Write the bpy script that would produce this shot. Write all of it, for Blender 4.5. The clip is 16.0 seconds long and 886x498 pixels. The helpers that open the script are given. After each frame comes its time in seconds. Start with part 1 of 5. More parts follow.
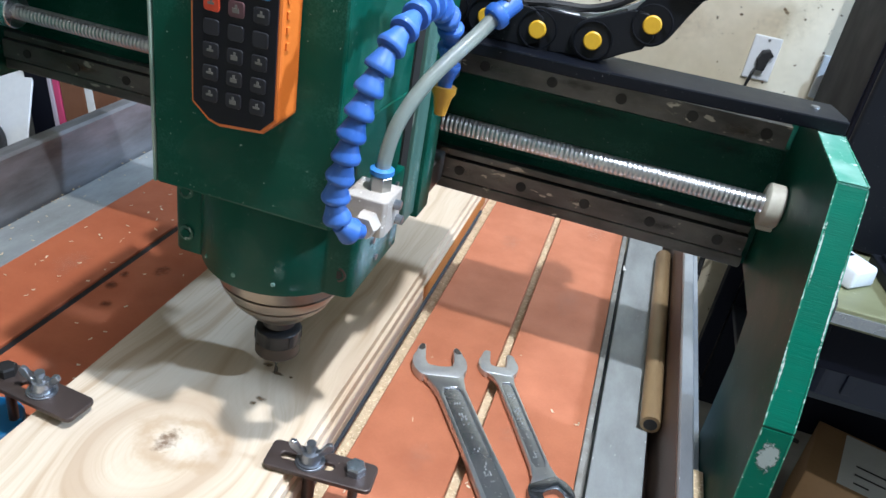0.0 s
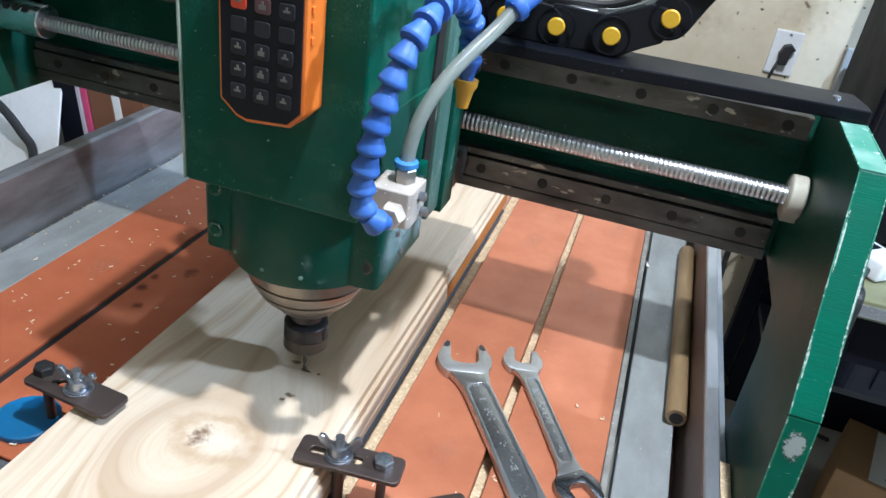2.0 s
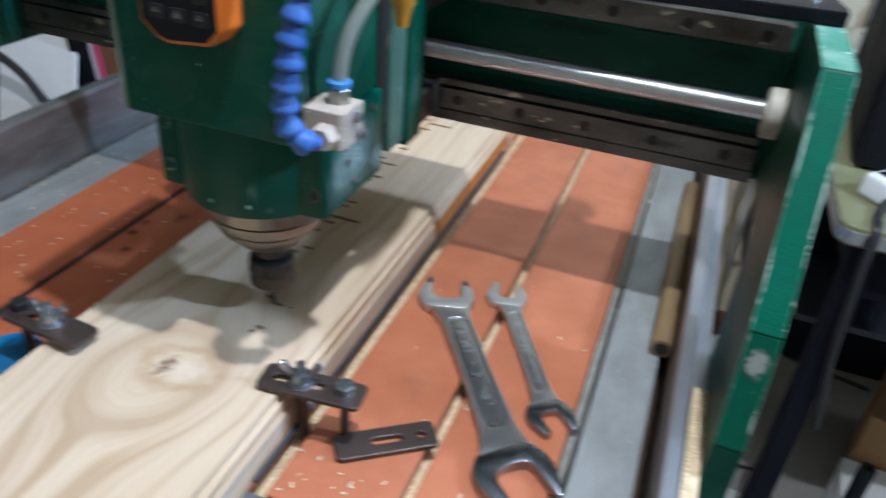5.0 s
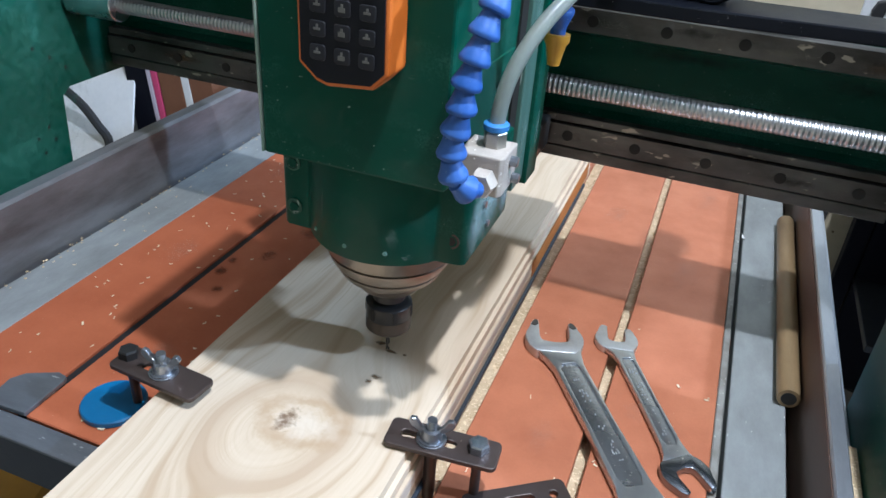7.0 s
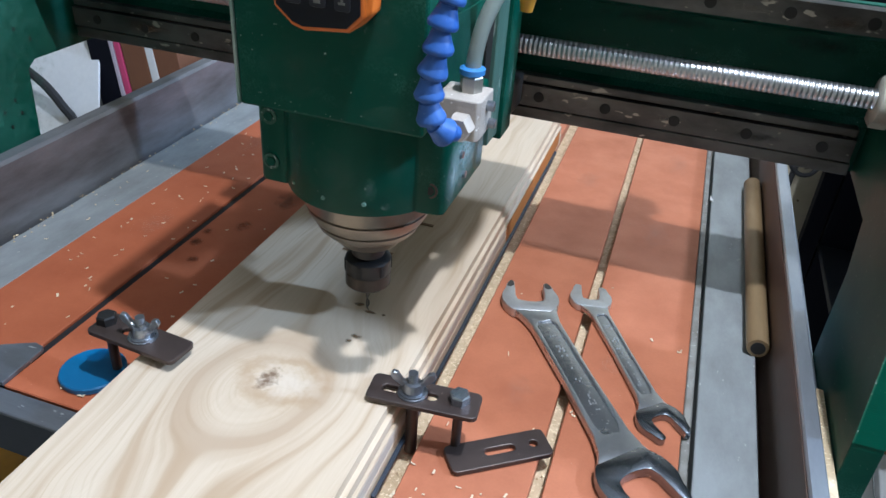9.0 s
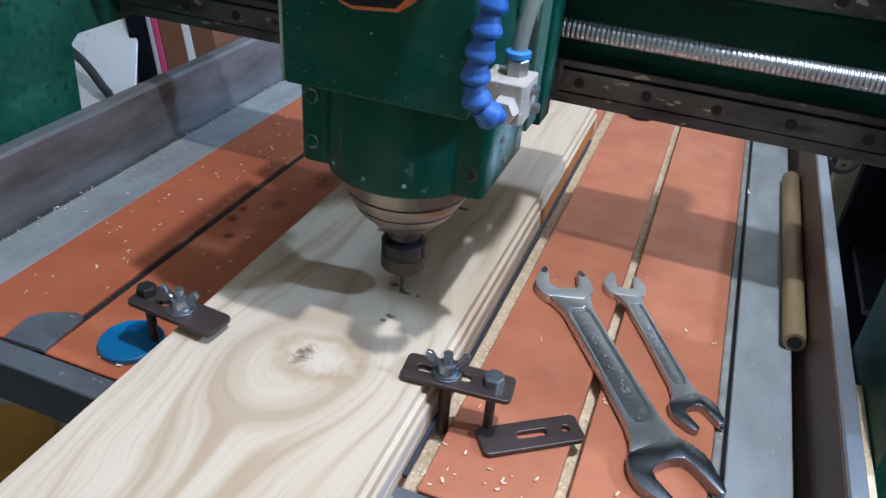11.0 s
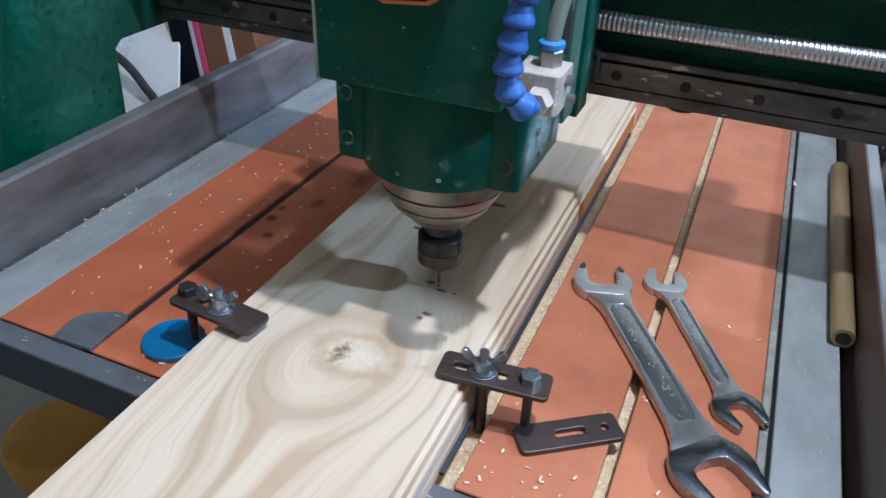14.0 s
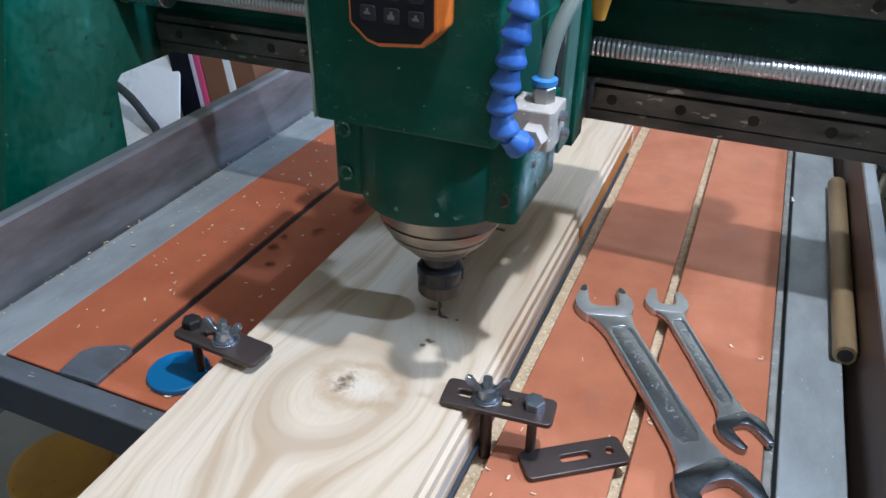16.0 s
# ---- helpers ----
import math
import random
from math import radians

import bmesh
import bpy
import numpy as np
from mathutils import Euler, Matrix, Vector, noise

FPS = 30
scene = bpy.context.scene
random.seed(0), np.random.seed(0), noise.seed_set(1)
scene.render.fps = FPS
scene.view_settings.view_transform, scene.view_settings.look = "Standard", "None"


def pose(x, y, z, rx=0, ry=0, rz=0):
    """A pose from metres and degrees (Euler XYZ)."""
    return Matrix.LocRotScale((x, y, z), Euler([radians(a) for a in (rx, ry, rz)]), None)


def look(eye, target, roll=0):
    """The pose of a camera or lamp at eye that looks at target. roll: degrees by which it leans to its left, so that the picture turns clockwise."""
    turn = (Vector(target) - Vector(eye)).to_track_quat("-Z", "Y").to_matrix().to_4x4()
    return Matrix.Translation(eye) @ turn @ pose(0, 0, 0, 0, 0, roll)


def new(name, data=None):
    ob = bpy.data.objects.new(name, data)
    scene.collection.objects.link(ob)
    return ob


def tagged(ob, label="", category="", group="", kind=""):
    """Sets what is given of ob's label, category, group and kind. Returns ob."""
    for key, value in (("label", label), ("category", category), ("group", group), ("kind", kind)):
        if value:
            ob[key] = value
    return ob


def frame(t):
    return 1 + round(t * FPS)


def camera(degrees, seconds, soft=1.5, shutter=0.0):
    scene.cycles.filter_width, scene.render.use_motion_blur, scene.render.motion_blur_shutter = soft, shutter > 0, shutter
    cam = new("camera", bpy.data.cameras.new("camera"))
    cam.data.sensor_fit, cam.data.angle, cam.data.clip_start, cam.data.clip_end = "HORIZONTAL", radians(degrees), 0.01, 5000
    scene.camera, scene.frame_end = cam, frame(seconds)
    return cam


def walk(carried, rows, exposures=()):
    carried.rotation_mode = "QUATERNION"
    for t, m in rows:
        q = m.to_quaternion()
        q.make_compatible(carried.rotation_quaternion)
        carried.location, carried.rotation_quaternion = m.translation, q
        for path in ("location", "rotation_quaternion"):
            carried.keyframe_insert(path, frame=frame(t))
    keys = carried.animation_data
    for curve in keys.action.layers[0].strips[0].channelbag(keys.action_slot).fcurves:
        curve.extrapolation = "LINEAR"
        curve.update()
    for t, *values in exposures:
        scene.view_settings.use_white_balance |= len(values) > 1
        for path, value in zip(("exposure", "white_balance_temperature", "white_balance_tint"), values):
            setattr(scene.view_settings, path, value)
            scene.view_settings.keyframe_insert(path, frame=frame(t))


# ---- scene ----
# ---- camera ----
cam = camera(61.25, 16.0, soft=1.5, shutter=0.4)
ROWS = [
    (0, 0.2401, -0.3370, 1.2450, 11.75, -29.37, 10.35),
    (0.5, 0.2463, -0.3431, 1.2505, 12.91, -29.63, 9.08),
    (1, 0.2502, -0.3377, 1.2432, 13.20, -29.57, 8.17),
    (1.5, 0.2427, -0.3427, 1.2475, 13.29, -29.54, 8.15),
    (2, 0.2422, -0.3463, 1.2434, 13.73, -29.34, 8.46),
    (2.5, 0.2457, -0.3451, 1.2435, 14.19, -29.45, 8.22),
    (3, 0.2507, -0.3420, 1.2449, 14.40, -29.58, 7.78),
    (3.5, 0.2688, -0.3439, 1.2484, 14.30, -29.61, 6.88),
    (4, 0.3194, -0.3410, 1.2364, 12.91, -31.09, 6.60),
    (4.5, 0.3599, -0.3296, 1.2186, 12.50, -31.85, 7.53),
    (5, 0.3102, -0.3314, 1.2187, 17.84, -32.22, 4.88),
    (5.2, 0.2873, -0.3355, 1.2245, 22.47, -32.25, 2.94),
    (7.3, 0.2176, -0.3290, 1.2140, 18.75, -30.70, 4.50),
    (7.5, 0.2168, -0.3301, 1.2133, 18.45, -30.69, 4.57),
    (8, 0.2244, -0.3385, 1.2062, 16.51, -30.88, 4.31),
    (10.5, 0.2155, -0.3486, 1.1971, 17.57, -32.77, 4.79),
    (11, 0.2139, -0.3512, 1.1946, 18.60, -32.68, 4.89),
    (11.5, 0.2167, -0.3530, 1.1975, 19.32, -32.69, 4.62),
    (12, 0.2184, -0.3479, 1.1948, 20.03, -32.61, 3.91),
    (12.5, 0.2122, -0.3430, 1.1922, 20.73, -32.68, 3.46),
    (13, 0.2072, -0.3390, 1.1925, 21.50, -32.84, 3.04),
    (13.5, 0.2074, -0.3407, 1.1929, 22.34, -33.22, 2.65),
    (14, 0.2178, -0.3475, 1.1946, 22.42, -33.16, 2.20),
    (14.5, 0.2302, -0.3494, 1.1943, 22.34, -33.13, 1.37),
    (15, 0.2216, -0.3386, 1.1880, 22.54, -32.58, 0.84),
    (15.5, 0.2195, -0.3359, 1.1909, 22.64, -32.13, 0.70),
    (16, 0.2183, -0.3470, 1.2040, 22.66, -31.88, 0.75),
]
walk(cam, [(t, pose(x, y, z, 90 + pitch, 0, yaw) @ pose(0, 0, 0, 0, 0, roll)) for t, x, y, z, yaw, pitch, roll in ROWS],
     [(0.0, 0.42, 5720, 8), (3.5, 0.44, 5740, 8), (4.0, 0.38, 5800, 8), (4.5, 0.02, 5800, 8), (5.0, -0.06, 5720, 9), (7.3, 0.20, 5560, 8), (8.2, 0.16, 5560, 8), (10.5, -0.08, 5380, 9), (14.5, -0.05, 5380, 9), (16.0, 0.0, 5420, 9)])

# ---- light ----
world = bpy.data.worlds.new("room_world")
scene.world = world
world.use_nodes = True
world.node_tree.nodes["Background"].inputs[0].default_value = (0.8, 0.9, 1.0, 1)
world.node_tree.nodes["Background"].inputs[1].default_value = 0.003


def lamp(name, kind, where, target, energy, colour, size, size_y=None):
    data = bpy.data.lights.new(name, kind)
    data.energy, data.color = energy, colour
    if kind == "AREA":
        data.shape, data.size, data.size_y = "RECTANGLE", size, size_y or size
    else:
        data.shadow_soft_size = size
    ob = new(name, data)
    ob.matrix_world = look(where, target)
    return ob


BULB = (0.416, -0.065, 2.10)
FILL_TUBE = (0.45, -0.45, 2.50)
PANEL_LAMP = (1.92, 0.38, 2.08)
BACK_FILL_TUBE = (0.55, 0.15, 2.50)
lamp("bulb_light", "POINT", BULB, (0, 0, 0), 60, (1.0, 0.985, 0.965), 0.017)
lamp("wall_light", "AREA", (PANEL_LAMP[0] - 0.04, PANEL_LAMP[1], PANEL_LAMP[2]), (0.0, 0.1, 0.82), 36, (0.64, 0.80, 1.0), 0.10, 0.10)
# two weak area lamps added as fill, with no known source
lamp("fill_tube_light", "AREA", (FILL_TUBE[0], FILL_TUBE[1], FILL_TUBE[2] - 0.06), (0.0, 0.2, 0.8), 1.8, (0.95, 0.95, 1.0), 0.10, 1.15)

lamp("back_fill_tube_light", "AREA", (BACK_FILL_TUBE[0], BACK_FILL_TUBE[1], BACK_FILL_TUBE[2] - 0.06), (0.2, 0.35, 0), 6, (0.95, 0.95, 1.0), 1.15, 0.10)


# ---- materials ----
def shader(name):
    m = bpy.data.materials.new(name)
    m.use_nodes = True
    nt = m.node_tree
    return m, nt, nt.nodes["Principled BSDF"]


def node(nt, kind, **inputs):
    n = nt.nodes.new(kind)
    for key, value in inputs.items():
        n.inputs[key.replace("_", " ")].default_value = value
    return n


def ramp(nt, source, stops):
    n = nt.nodes.new("ShaderNodeValToRGB")
    while len(n.color_ramp.elements) < len(stops):
        n.color_ramp.elements.new(0.5)
    for e, (at, c) in zip(n.color_ramp.elements, stops):
        e.position, e.color = at, (*c, 1) if len(c) == 3 else c
    nt.links.new(source, n.inputs[0])
    return n.outputs[0]


def mix(nt, factor, a, b, mode="MIX"):
    n = nt.nodes.new("ShaderNodeMix")
    n.data_type, n.blend_type = "RGBA", mode
    for slot, value in ((0, factor), (6, a), (7, b)):
        if hasattr(value, "links"):
            nt.links.new(value, n.inputs[slot])
        else:
            n.inputs[slot].default_value = value if slot == 0 else (*value, 1)
    return n.outputs[2]


def coords(nt, stretch=(1, 1, 1)):
    tc = nt.nodes.new("ShaderNodeTexCoord")
    mp = nt.nodes.new("ShaderNodeMapping")
    mp.inputs["Scale"].default_value = stretch
    nt.links.new(tc.outputs["Object"], mp.inputs[0])
    return mp.outputs[0]


def noise_tex(nt, at, scale, detail=4.0, rough=0.55):
    n = node(nt, "ShaderNodeTexNoise", Scale=scale, Detail=detail, Roughness=rough)
    nt.links.new(at, n.inputs["Vector"])
    return n.outputs["Fac"]


def bump(nt, bsdf, height, strength, distance=0.001):
    b = node(nt, "ShaderNodeBump", Strength=strength, Distance=distance)
    nt.links.new(height, b.inputs["Height"])
    nt.links.new(b.outputs[0], bsdf.inputs["Normal"])


def surface(name, colour, rough=0.5, metal=0.0, other=None, scale=40, amount=0.35, fleck=None, fleck_at=0.7, fleck_scale=260,
            relief=0.15, stretch=(1, 1, 1), coat=0.0, random_tint=0.0, shine=0.5, dust=None):
    """A surface with large stains, fine grain and, if asked, flecks of dust or bare metal."""
    m, nt, bsdf = shader(name)
    at = coords(nt, stretch)
    other = other or tuple(c * 0.6 for c in colour)
    big = noise_tex(nt, at, scale * 0.25, 5)
    fine = noise_tex(nt, at, scale * 5, 3)
    c = mix(nt, ramp(nt, big, [(0.35, (0, 0, 0)), (0.7, (amount, amount, amount))]), colour, other)
    c = mix(nt, 0.25, c, mix(nt, fine, tuple(v * 0.7 for v in colour), tuple(min(1, v * 1.25) for v in colour)))
    r = ramp(nt, big, [(0.3, (rough * 0.85,) * 3), (0.75, (min(1, rough * 1.25),) * 3)])
    if fleck:
        spots = noise_tex(nt, at, fleck_scale, 2, 0.6)
        where = ramp(nt, spots, [(fleck_at, (0, 0, 0)), (fleck_at + 0.05, (1, 1, 1))])
        c = mix(nt, where, c, fleck)
    if dust:
        haze = noise_tex(nt, coords(nt, (9, 9, 14)), 1.0, 5, 0.65)
        grit = noise_tex(nt, at, 900, 2)
        patch = mix(nt, 1.0, ramp(nt, haze, [(0.50, (0, 0, 0)), (0.72, (0.8, 0.8, 0.8))]), ramp(nt, grit, [(0.40, (0, 0, 0)), (0.62, (1, 1, 1))]), "MULTIPLY")
        c = mix(nt, patch, c, dust)
        r = mix(nt, patch, r, (0.85, 0.85, 0.85))
    if random_tint:
        info = nt.nodes.new("ShaderNodeObjectInfo")
        tint = ramp(nt, info.outputs["Random"], [(0, (1 - random_tint,) * 3), (1, (1 + random_tint * 0.3,) * 3)])
        c = mix(nt, 1.0, c, tint, "MULTIPLY")
    nt.links.new(c, bsdf.inputs["Base Color"])
    nt.links.new(r, bsdf.inputs["Roughness"])
    bsdf.inputs["Metallic"].default_value = metal
    bsdf.inputs["Coat Weight"].default_value = coat
    bsdf.inputs["Specular IOR Level"].default_value = shine
    if relief:
        bump(nt, bsdf, fine, relief, 0.0006)
    return m


def pine():
    """Pale pine: grain that parts round one knot and closes again, rings inside, fine fibres, resin stains."""
    m, nt, bsdf = shader("pine_board")
    at = coords(nt)
    warp = noise_tex(nt, coords(nt, (11, 7, 9)), 1.0, 2, 0.5)
    sep = nt.nodes.new("ShaderNodeSeparateXYZ")
    nt.links.new(at, sep.inputs[0])

    def calc(op, a, b=0.0):
        n = nt.nodes.new("ShaderNodeMath")
        n.operation = op
        for i, v in enumerate((a, b)):
            if hasattr(v, "links"):
                nt.links.new(v, n.inputs[i])
            else:
                n.inputs[i].default_value = v
        return n.outputs[0]

    def vector(x, y, z):
        n = nt.nodes.new("ShaderNodeCombineXYZ")
        for i, v in enumerate((x, y, z)):
            if hasattr(v, "links"):
                nt.links.new(v, n.inputs[i])
            else:
                n.inputs[i].default_value = v
        return n.outputs[0]

    def curve(source, stops):
        return ramp(nt, source, [(p, (v,) * 3) for p, v in stops])
    radius = 0.047
    sx = calc("ADD", sep.outputs[0], calc("ADD", 0.004, calc("MULTIPLY", calc("SUBTRACT", warp, 0.5), 0.030)))
    sy = calc("MULTIPLY", calc("ADD", sep.outputs[1], 0.013), 0.83)
    r2 = calc("ADD", calc("MULTIPLY", sx, sx), calc("MULTIPLY", sy, sy))
    r = calc("SQRT", r2)
    flow = calc("MULTIPLY", sx, calc("SUBTRACT", 1.0, calc("DIVIDE", radius * radius, calc("MAXIMUM", r2, radius * radius))))
    inside = calc("MULTIPLY", calc("MINIMUM", calc("SUBTRACT", r, radius), 0.0), 0.8)
    field = calc("ADD", flow, inside)
    tilt = calc("ADD", calc("MULTIPLY", sep.outputs[2], 0.6), calc("MULTIPLY", calc("SUBTRACT", warp, 0.5), 0.010))
    line = calc("ADD", field, tilt)
    streak = noise_tex(nt, vector(calc("MULTIPLY", line, 70.0), calc("MULTIPLY", sep.outputs[1], 3.0), 0.0), 1.0, 2.0, 0.5)
    thin = noise_tex(nt, vector(calc("MULTIPLY", line, 420.0), calc("MULTIPLY", sep.outputs[1], 7.0), 4.0), 1.0, 2.0, 0.5)
    broad = noise_tex(nt, coords(nt, (14, 3.0, 14)), 1.0, 3)
    base = mix(nt, curve(broad, [(0.35, 0), (0.7, 1)]), (0.63, 0.52, 0.395), (0.58, 0.45, 0.315))
    calm = curve(r, [(0.0, 0.30), (0.040, 0.40), (0.056, 1.0)])
    c = mix(nt, calc("MULTIPLY", calm, curve(streak, [(0.46, 0), (0.57, 0.26), (0.64, 0.60), (0.76, 0.70)])), base, (0.37, 0.24, 0.13))
    some = noise_tex(nt, coords(nt, (34, 6, 34)), 1.0, 3)
    c = mix(nt, calc("MULTIPLY", curve(thin, [(0.50, 0), (0.66, 0.46)]), curve(some, [(0.42, 0.1), (0.62, 1.0)])), c, (0.42, 0.30, 0.185))
    fibre = noise_tex(nt, coords(nt, (900, 22, 900)), 1.0, 2)
    c = mix(nt, curve(fibre, [(0.4, 0), (0.8, 0.20)]), c, (0.47, 0.35, 0.24))
    c = mix(nt, curve(r, [(0.0, 0), (0.030, 0.0), (0.041, 0.62), (0.047, 0.52), (0.060, 0.0)]), c, (0.43, 0.31, 0.205))
    crumbs = noise_tex(nt, at, 420, 2)
    seam = calc("MULTIPLY", curve(r, [(0.0372, 0), (0.0378, 1), (0.0382, 1), (0.0388, 0)]), curve(crumbs, [(0.52, 0), (0.58, 0.75)]))
    c = mix(nt, seam, c, (0.24, 0.15, 0.09))
    # the knot: ring of brown, pale torn chips, cracked dark heart
    kx, ky = calc("MULTIPLY", calc("SUBTRACT", sep.outputs[0], 0.009), 0.70), calc("MULTIPLY", calc("SUBTRACT", sep.outputs[1], 0.002), 0.95)
    near = calc("SQRT", calc("ADD", calc("MULTIPLY", kx, kx), calc("MULTIPLY", ky, ky)))
    rough_edge = calc("ADD", near, calc("MULTIPLY", calc("SUBTRACT", noise_tex(nt, at, 70, 3), 0.5), 0.020))
    c = mix(nt, curve(rough_edge, [(0.0, 0.0), (0.0125, 0.10), (0.0165, 0.80), (0.0205, 0.70), (0.028, 0.0)]), c, (0.42, 0.285, 0.165))
    chips = curve(noise_tex(nt, at, 62, 3, 0.55), [(0.42, 0), (0.62, 1)])
    c = mix(nt, mix(nt, 1.0, chips, curve(near, [(0.0, 0.50), (0.014, 0.45), (0.024, 0.0)]), "MULTIPLY"), c, (0.70, 0.61, 0.51))
    hx, hy = calc("ADD", sep.outputs[0], 0.001), calc("MULTIPLY", sep.outputs[1], 0.55)
    core = calc("SQRT", calc("ADD", calc("MULTIPLY", hx, hx), calc("MULTIPLY", hy, hy)))
    heart = calc("ADD", core, calc("MULTIPLY", calc("SUBTRACT", noise_tex(nt, at, 210, 3), 0.5), 0.020))
    c = mix(nt, curve(heart, [(0.0, 0.9), (0.0030, 0.85), (0.0052, 0)]), c, (0.15, 0.085, 0.045))
    nt.links.new(c, bsdf.inputs["Base Color"])
    bsdf.inputs["Roughness"].default_value = 0.66
    bsdf.inputs["Specular IOR Level"].default_value = 0.3
    bump(nt, bsdf, mix(nt, 0.5, fibre, streak), 0.10, 0.0005)
    return m


GREEN = surface("green_machine_paint", (0.0008, 0.064, 0.040), 0.42, 0, (0.0005, 0.040, 0.025), 22, 0.8, (0.30, 0.40, 0.35), 0.715, 420, 0.14, shine=0.22, dust=(0.05, 0.17, 0.125))
ZRAIL = surface("dusty_green_rail", (0.10, 0.20, 0.165), 0.45, 0.2, (0.02, 0.055, 0.042), 90, 1.0, (0.34, 0.42, 0.38), 0.66, 300, 0.2, (1, 1, 0.12))
BOLTRING = surface("chipped_bolt_ring", (0.05, 0.13, 0.095), 0.5, 0.2, (0.015, 0.07, 0.045), 160, 1.0, (0.40, 0.46, 0.43), 0.60, 260, 0.3)
GREEN_EDGE = surface("brushed_green_paint", (0.002, 0.105, 0.064), 0.5, 0, (0.001, 0.070, 0.042), 60, 0.6, (0.40, 0.55, 0.48), 0.72, 200, 0.35, (0.25, 1, 5.0), shine=0.2)
GREEN_WORN = surface("worn_green_paint", (0.04, 0.20, 0.14), 0.5, 0, (0.44, 0.54, 0.50), 55, 1.0, (0.6, 0.68, 0.64), 0.66, 160, 0.3)
CHIPPED = surface("chipped_green_edge", (0.03, 0.21, 0.13), 0.55, 0, (0.012, 0.12, 0.075), 90, 0.8, (0.42, 0.54, 0.48), 0.56, 260, 0.3)
CHIP_EDGE = surface("chipped_paint_edge", (0.36, 0.43, 0.39), 0.6, 0, (0.14, 0.26, 0.20), 120, 1.0)
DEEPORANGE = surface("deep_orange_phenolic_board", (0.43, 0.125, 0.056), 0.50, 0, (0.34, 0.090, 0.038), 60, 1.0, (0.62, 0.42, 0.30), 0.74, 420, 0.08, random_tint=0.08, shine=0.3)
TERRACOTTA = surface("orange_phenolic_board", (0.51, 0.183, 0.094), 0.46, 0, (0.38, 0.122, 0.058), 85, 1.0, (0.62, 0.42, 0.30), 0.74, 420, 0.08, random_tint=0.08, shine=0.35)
CHIPBOARD = surface("speckled_chipboard", (0.72, 0.57, 0.37), 0.85, 0, (0.44, 0.32, 0.18), 420, 1.0, (0.84, 0.71, 0.50), 0.58, 380, 0.8)
ALU = surface("dull_aluminium", (0.36, 0.385, 0.395), 0.52, 0.3, (0.20, 0.21, 0.205), 110, 1.0, (0.55, 0.57, 0.56), 0.72, 240, 0.2, (1, 0.4, 1))
CUTEDGE = surface("rough_cut_edge", (0.32, 0.32, 0.30), 0.7, 0.2, (0.17, 0.155, 0.13), 160, 1.0, (0.60, 0.60, 0.58), 0.66, 300, 0.6)
STEEL = surface("grey_mill_steel", (0.25, 0.26, 0.285), 0.42, 0.5, (0.085, 0.075, 0.072), 140, 1.0, None, relief=0.12, stretch=(1, 0.25, 1))
BRIGHT = surface("bright_galvanised_steel", (0.52, 0.55, 0.60), 0.36, 0.8, (0.26, 0.28, 0.33), 90, 0.9, (0.7, 0.72, 0.74), 0.72, 180, 0.15, (1, 0.3, 1))
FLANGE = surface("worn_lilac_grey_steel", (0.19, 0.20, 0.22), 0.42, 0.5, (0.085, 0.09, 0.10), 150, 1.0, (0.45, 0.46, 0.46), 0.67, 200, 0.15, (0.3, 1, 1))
BROWNSTEEL = surface("brown_mottled_steel", (0.10, 0.070, 0.055), 0.5, 0.5, (0.17, 0.10, 0.07), 30, 0.9, relief=0.2, stretch=(1, 0.25, 1))
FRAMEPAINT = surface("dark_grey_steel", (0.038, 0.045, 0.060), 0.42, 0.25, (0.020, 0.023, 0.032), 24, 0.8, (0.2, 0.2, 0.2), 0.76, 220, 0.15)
RAIL = surface("oily_rail_steel", (0.145, 0.135, 0.127), 0.36, 0.6, (0.022, 0.020, 0.019), 170, 1.0, (0.44, 0.39, 0.33), 0.66, 150, 0.25, (0.4, 1, 1))
BLACK = surface("black_plastic", (0.006, 0.007, 0.010), 0.45, 0, (0.011, 0.012, 0.015), 40, 0.8, (0.14, 0.14, 0.14), 0.71, 420, 0.1, shine=0.18)
BLACKPLATE = surface("black_anodised_plate", (0.004, 0.005, 0.008), 0.38, 0.0, (0.008, 0.009, 0.013), 60, 0.8, (0.22, 0.22, 0.22), 0.72, 420, 0.08, shine=0.15)
CREAM = surface("grimy_cream_paint", (0.47, 0.45, 0.38), 0.6, 0, (0.20, 0.175, 0.13), 160, 0.9, relief=0.2)
HOLE = surface("dark_bolt_recess", (0.012, 0.011, 0.010), 0.6, 0, relief=0)
CHROME = surface("chrome_plate", (0.78, 0.81, 0.86), 0.30, 1.0, (0.55, 0.58, 0.63), 45, 0.7, (0.95, 0.95, 0.95), 0.69, 330, 0.10)
CHROME_DULL = surface("worn_chrome", (0.68, 0.71, 0.76), 0.26, 0.98, (0.36, 0.38, 0.42), 60, 0.9, (0.98, 0.98, 0.98), 0.645, 330, 0.30)
# worn chrome darkened in its colour to stand for a dark reflection
CHROME_DARK_REFLECT = surface("worn_chrome_dark_reflection", (0.34, 0.37, 0.42), 0.24, 1.0, (0.15, 0.165, 0.19), 70, 0.9, (0.95, 0.95, 0.95), 0.66, 330, 0.12)
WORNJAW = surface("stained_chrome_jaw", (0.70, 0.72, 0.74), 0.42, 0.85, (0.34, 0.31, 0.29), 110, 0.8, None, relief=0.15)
# pale colour paints the glints on the raised lettering
MARK_GLINT = surface("raised_mark_glint", (0.76, 0.78, 0.80), 0.32, 0.72, relief=0)
JAWDARK = surface("worn_dark_jaw", (0.07, 0.065, 0.06), 0.45, 0.7, (0.16, 0.15, 0.14), 160, 0.9)
SCREW = surface("ground_screw_steel", (0.56, 0.57, 0.59), 0.38, 1.0, (0.38, 0.38, 0.39), 60, 0.7)
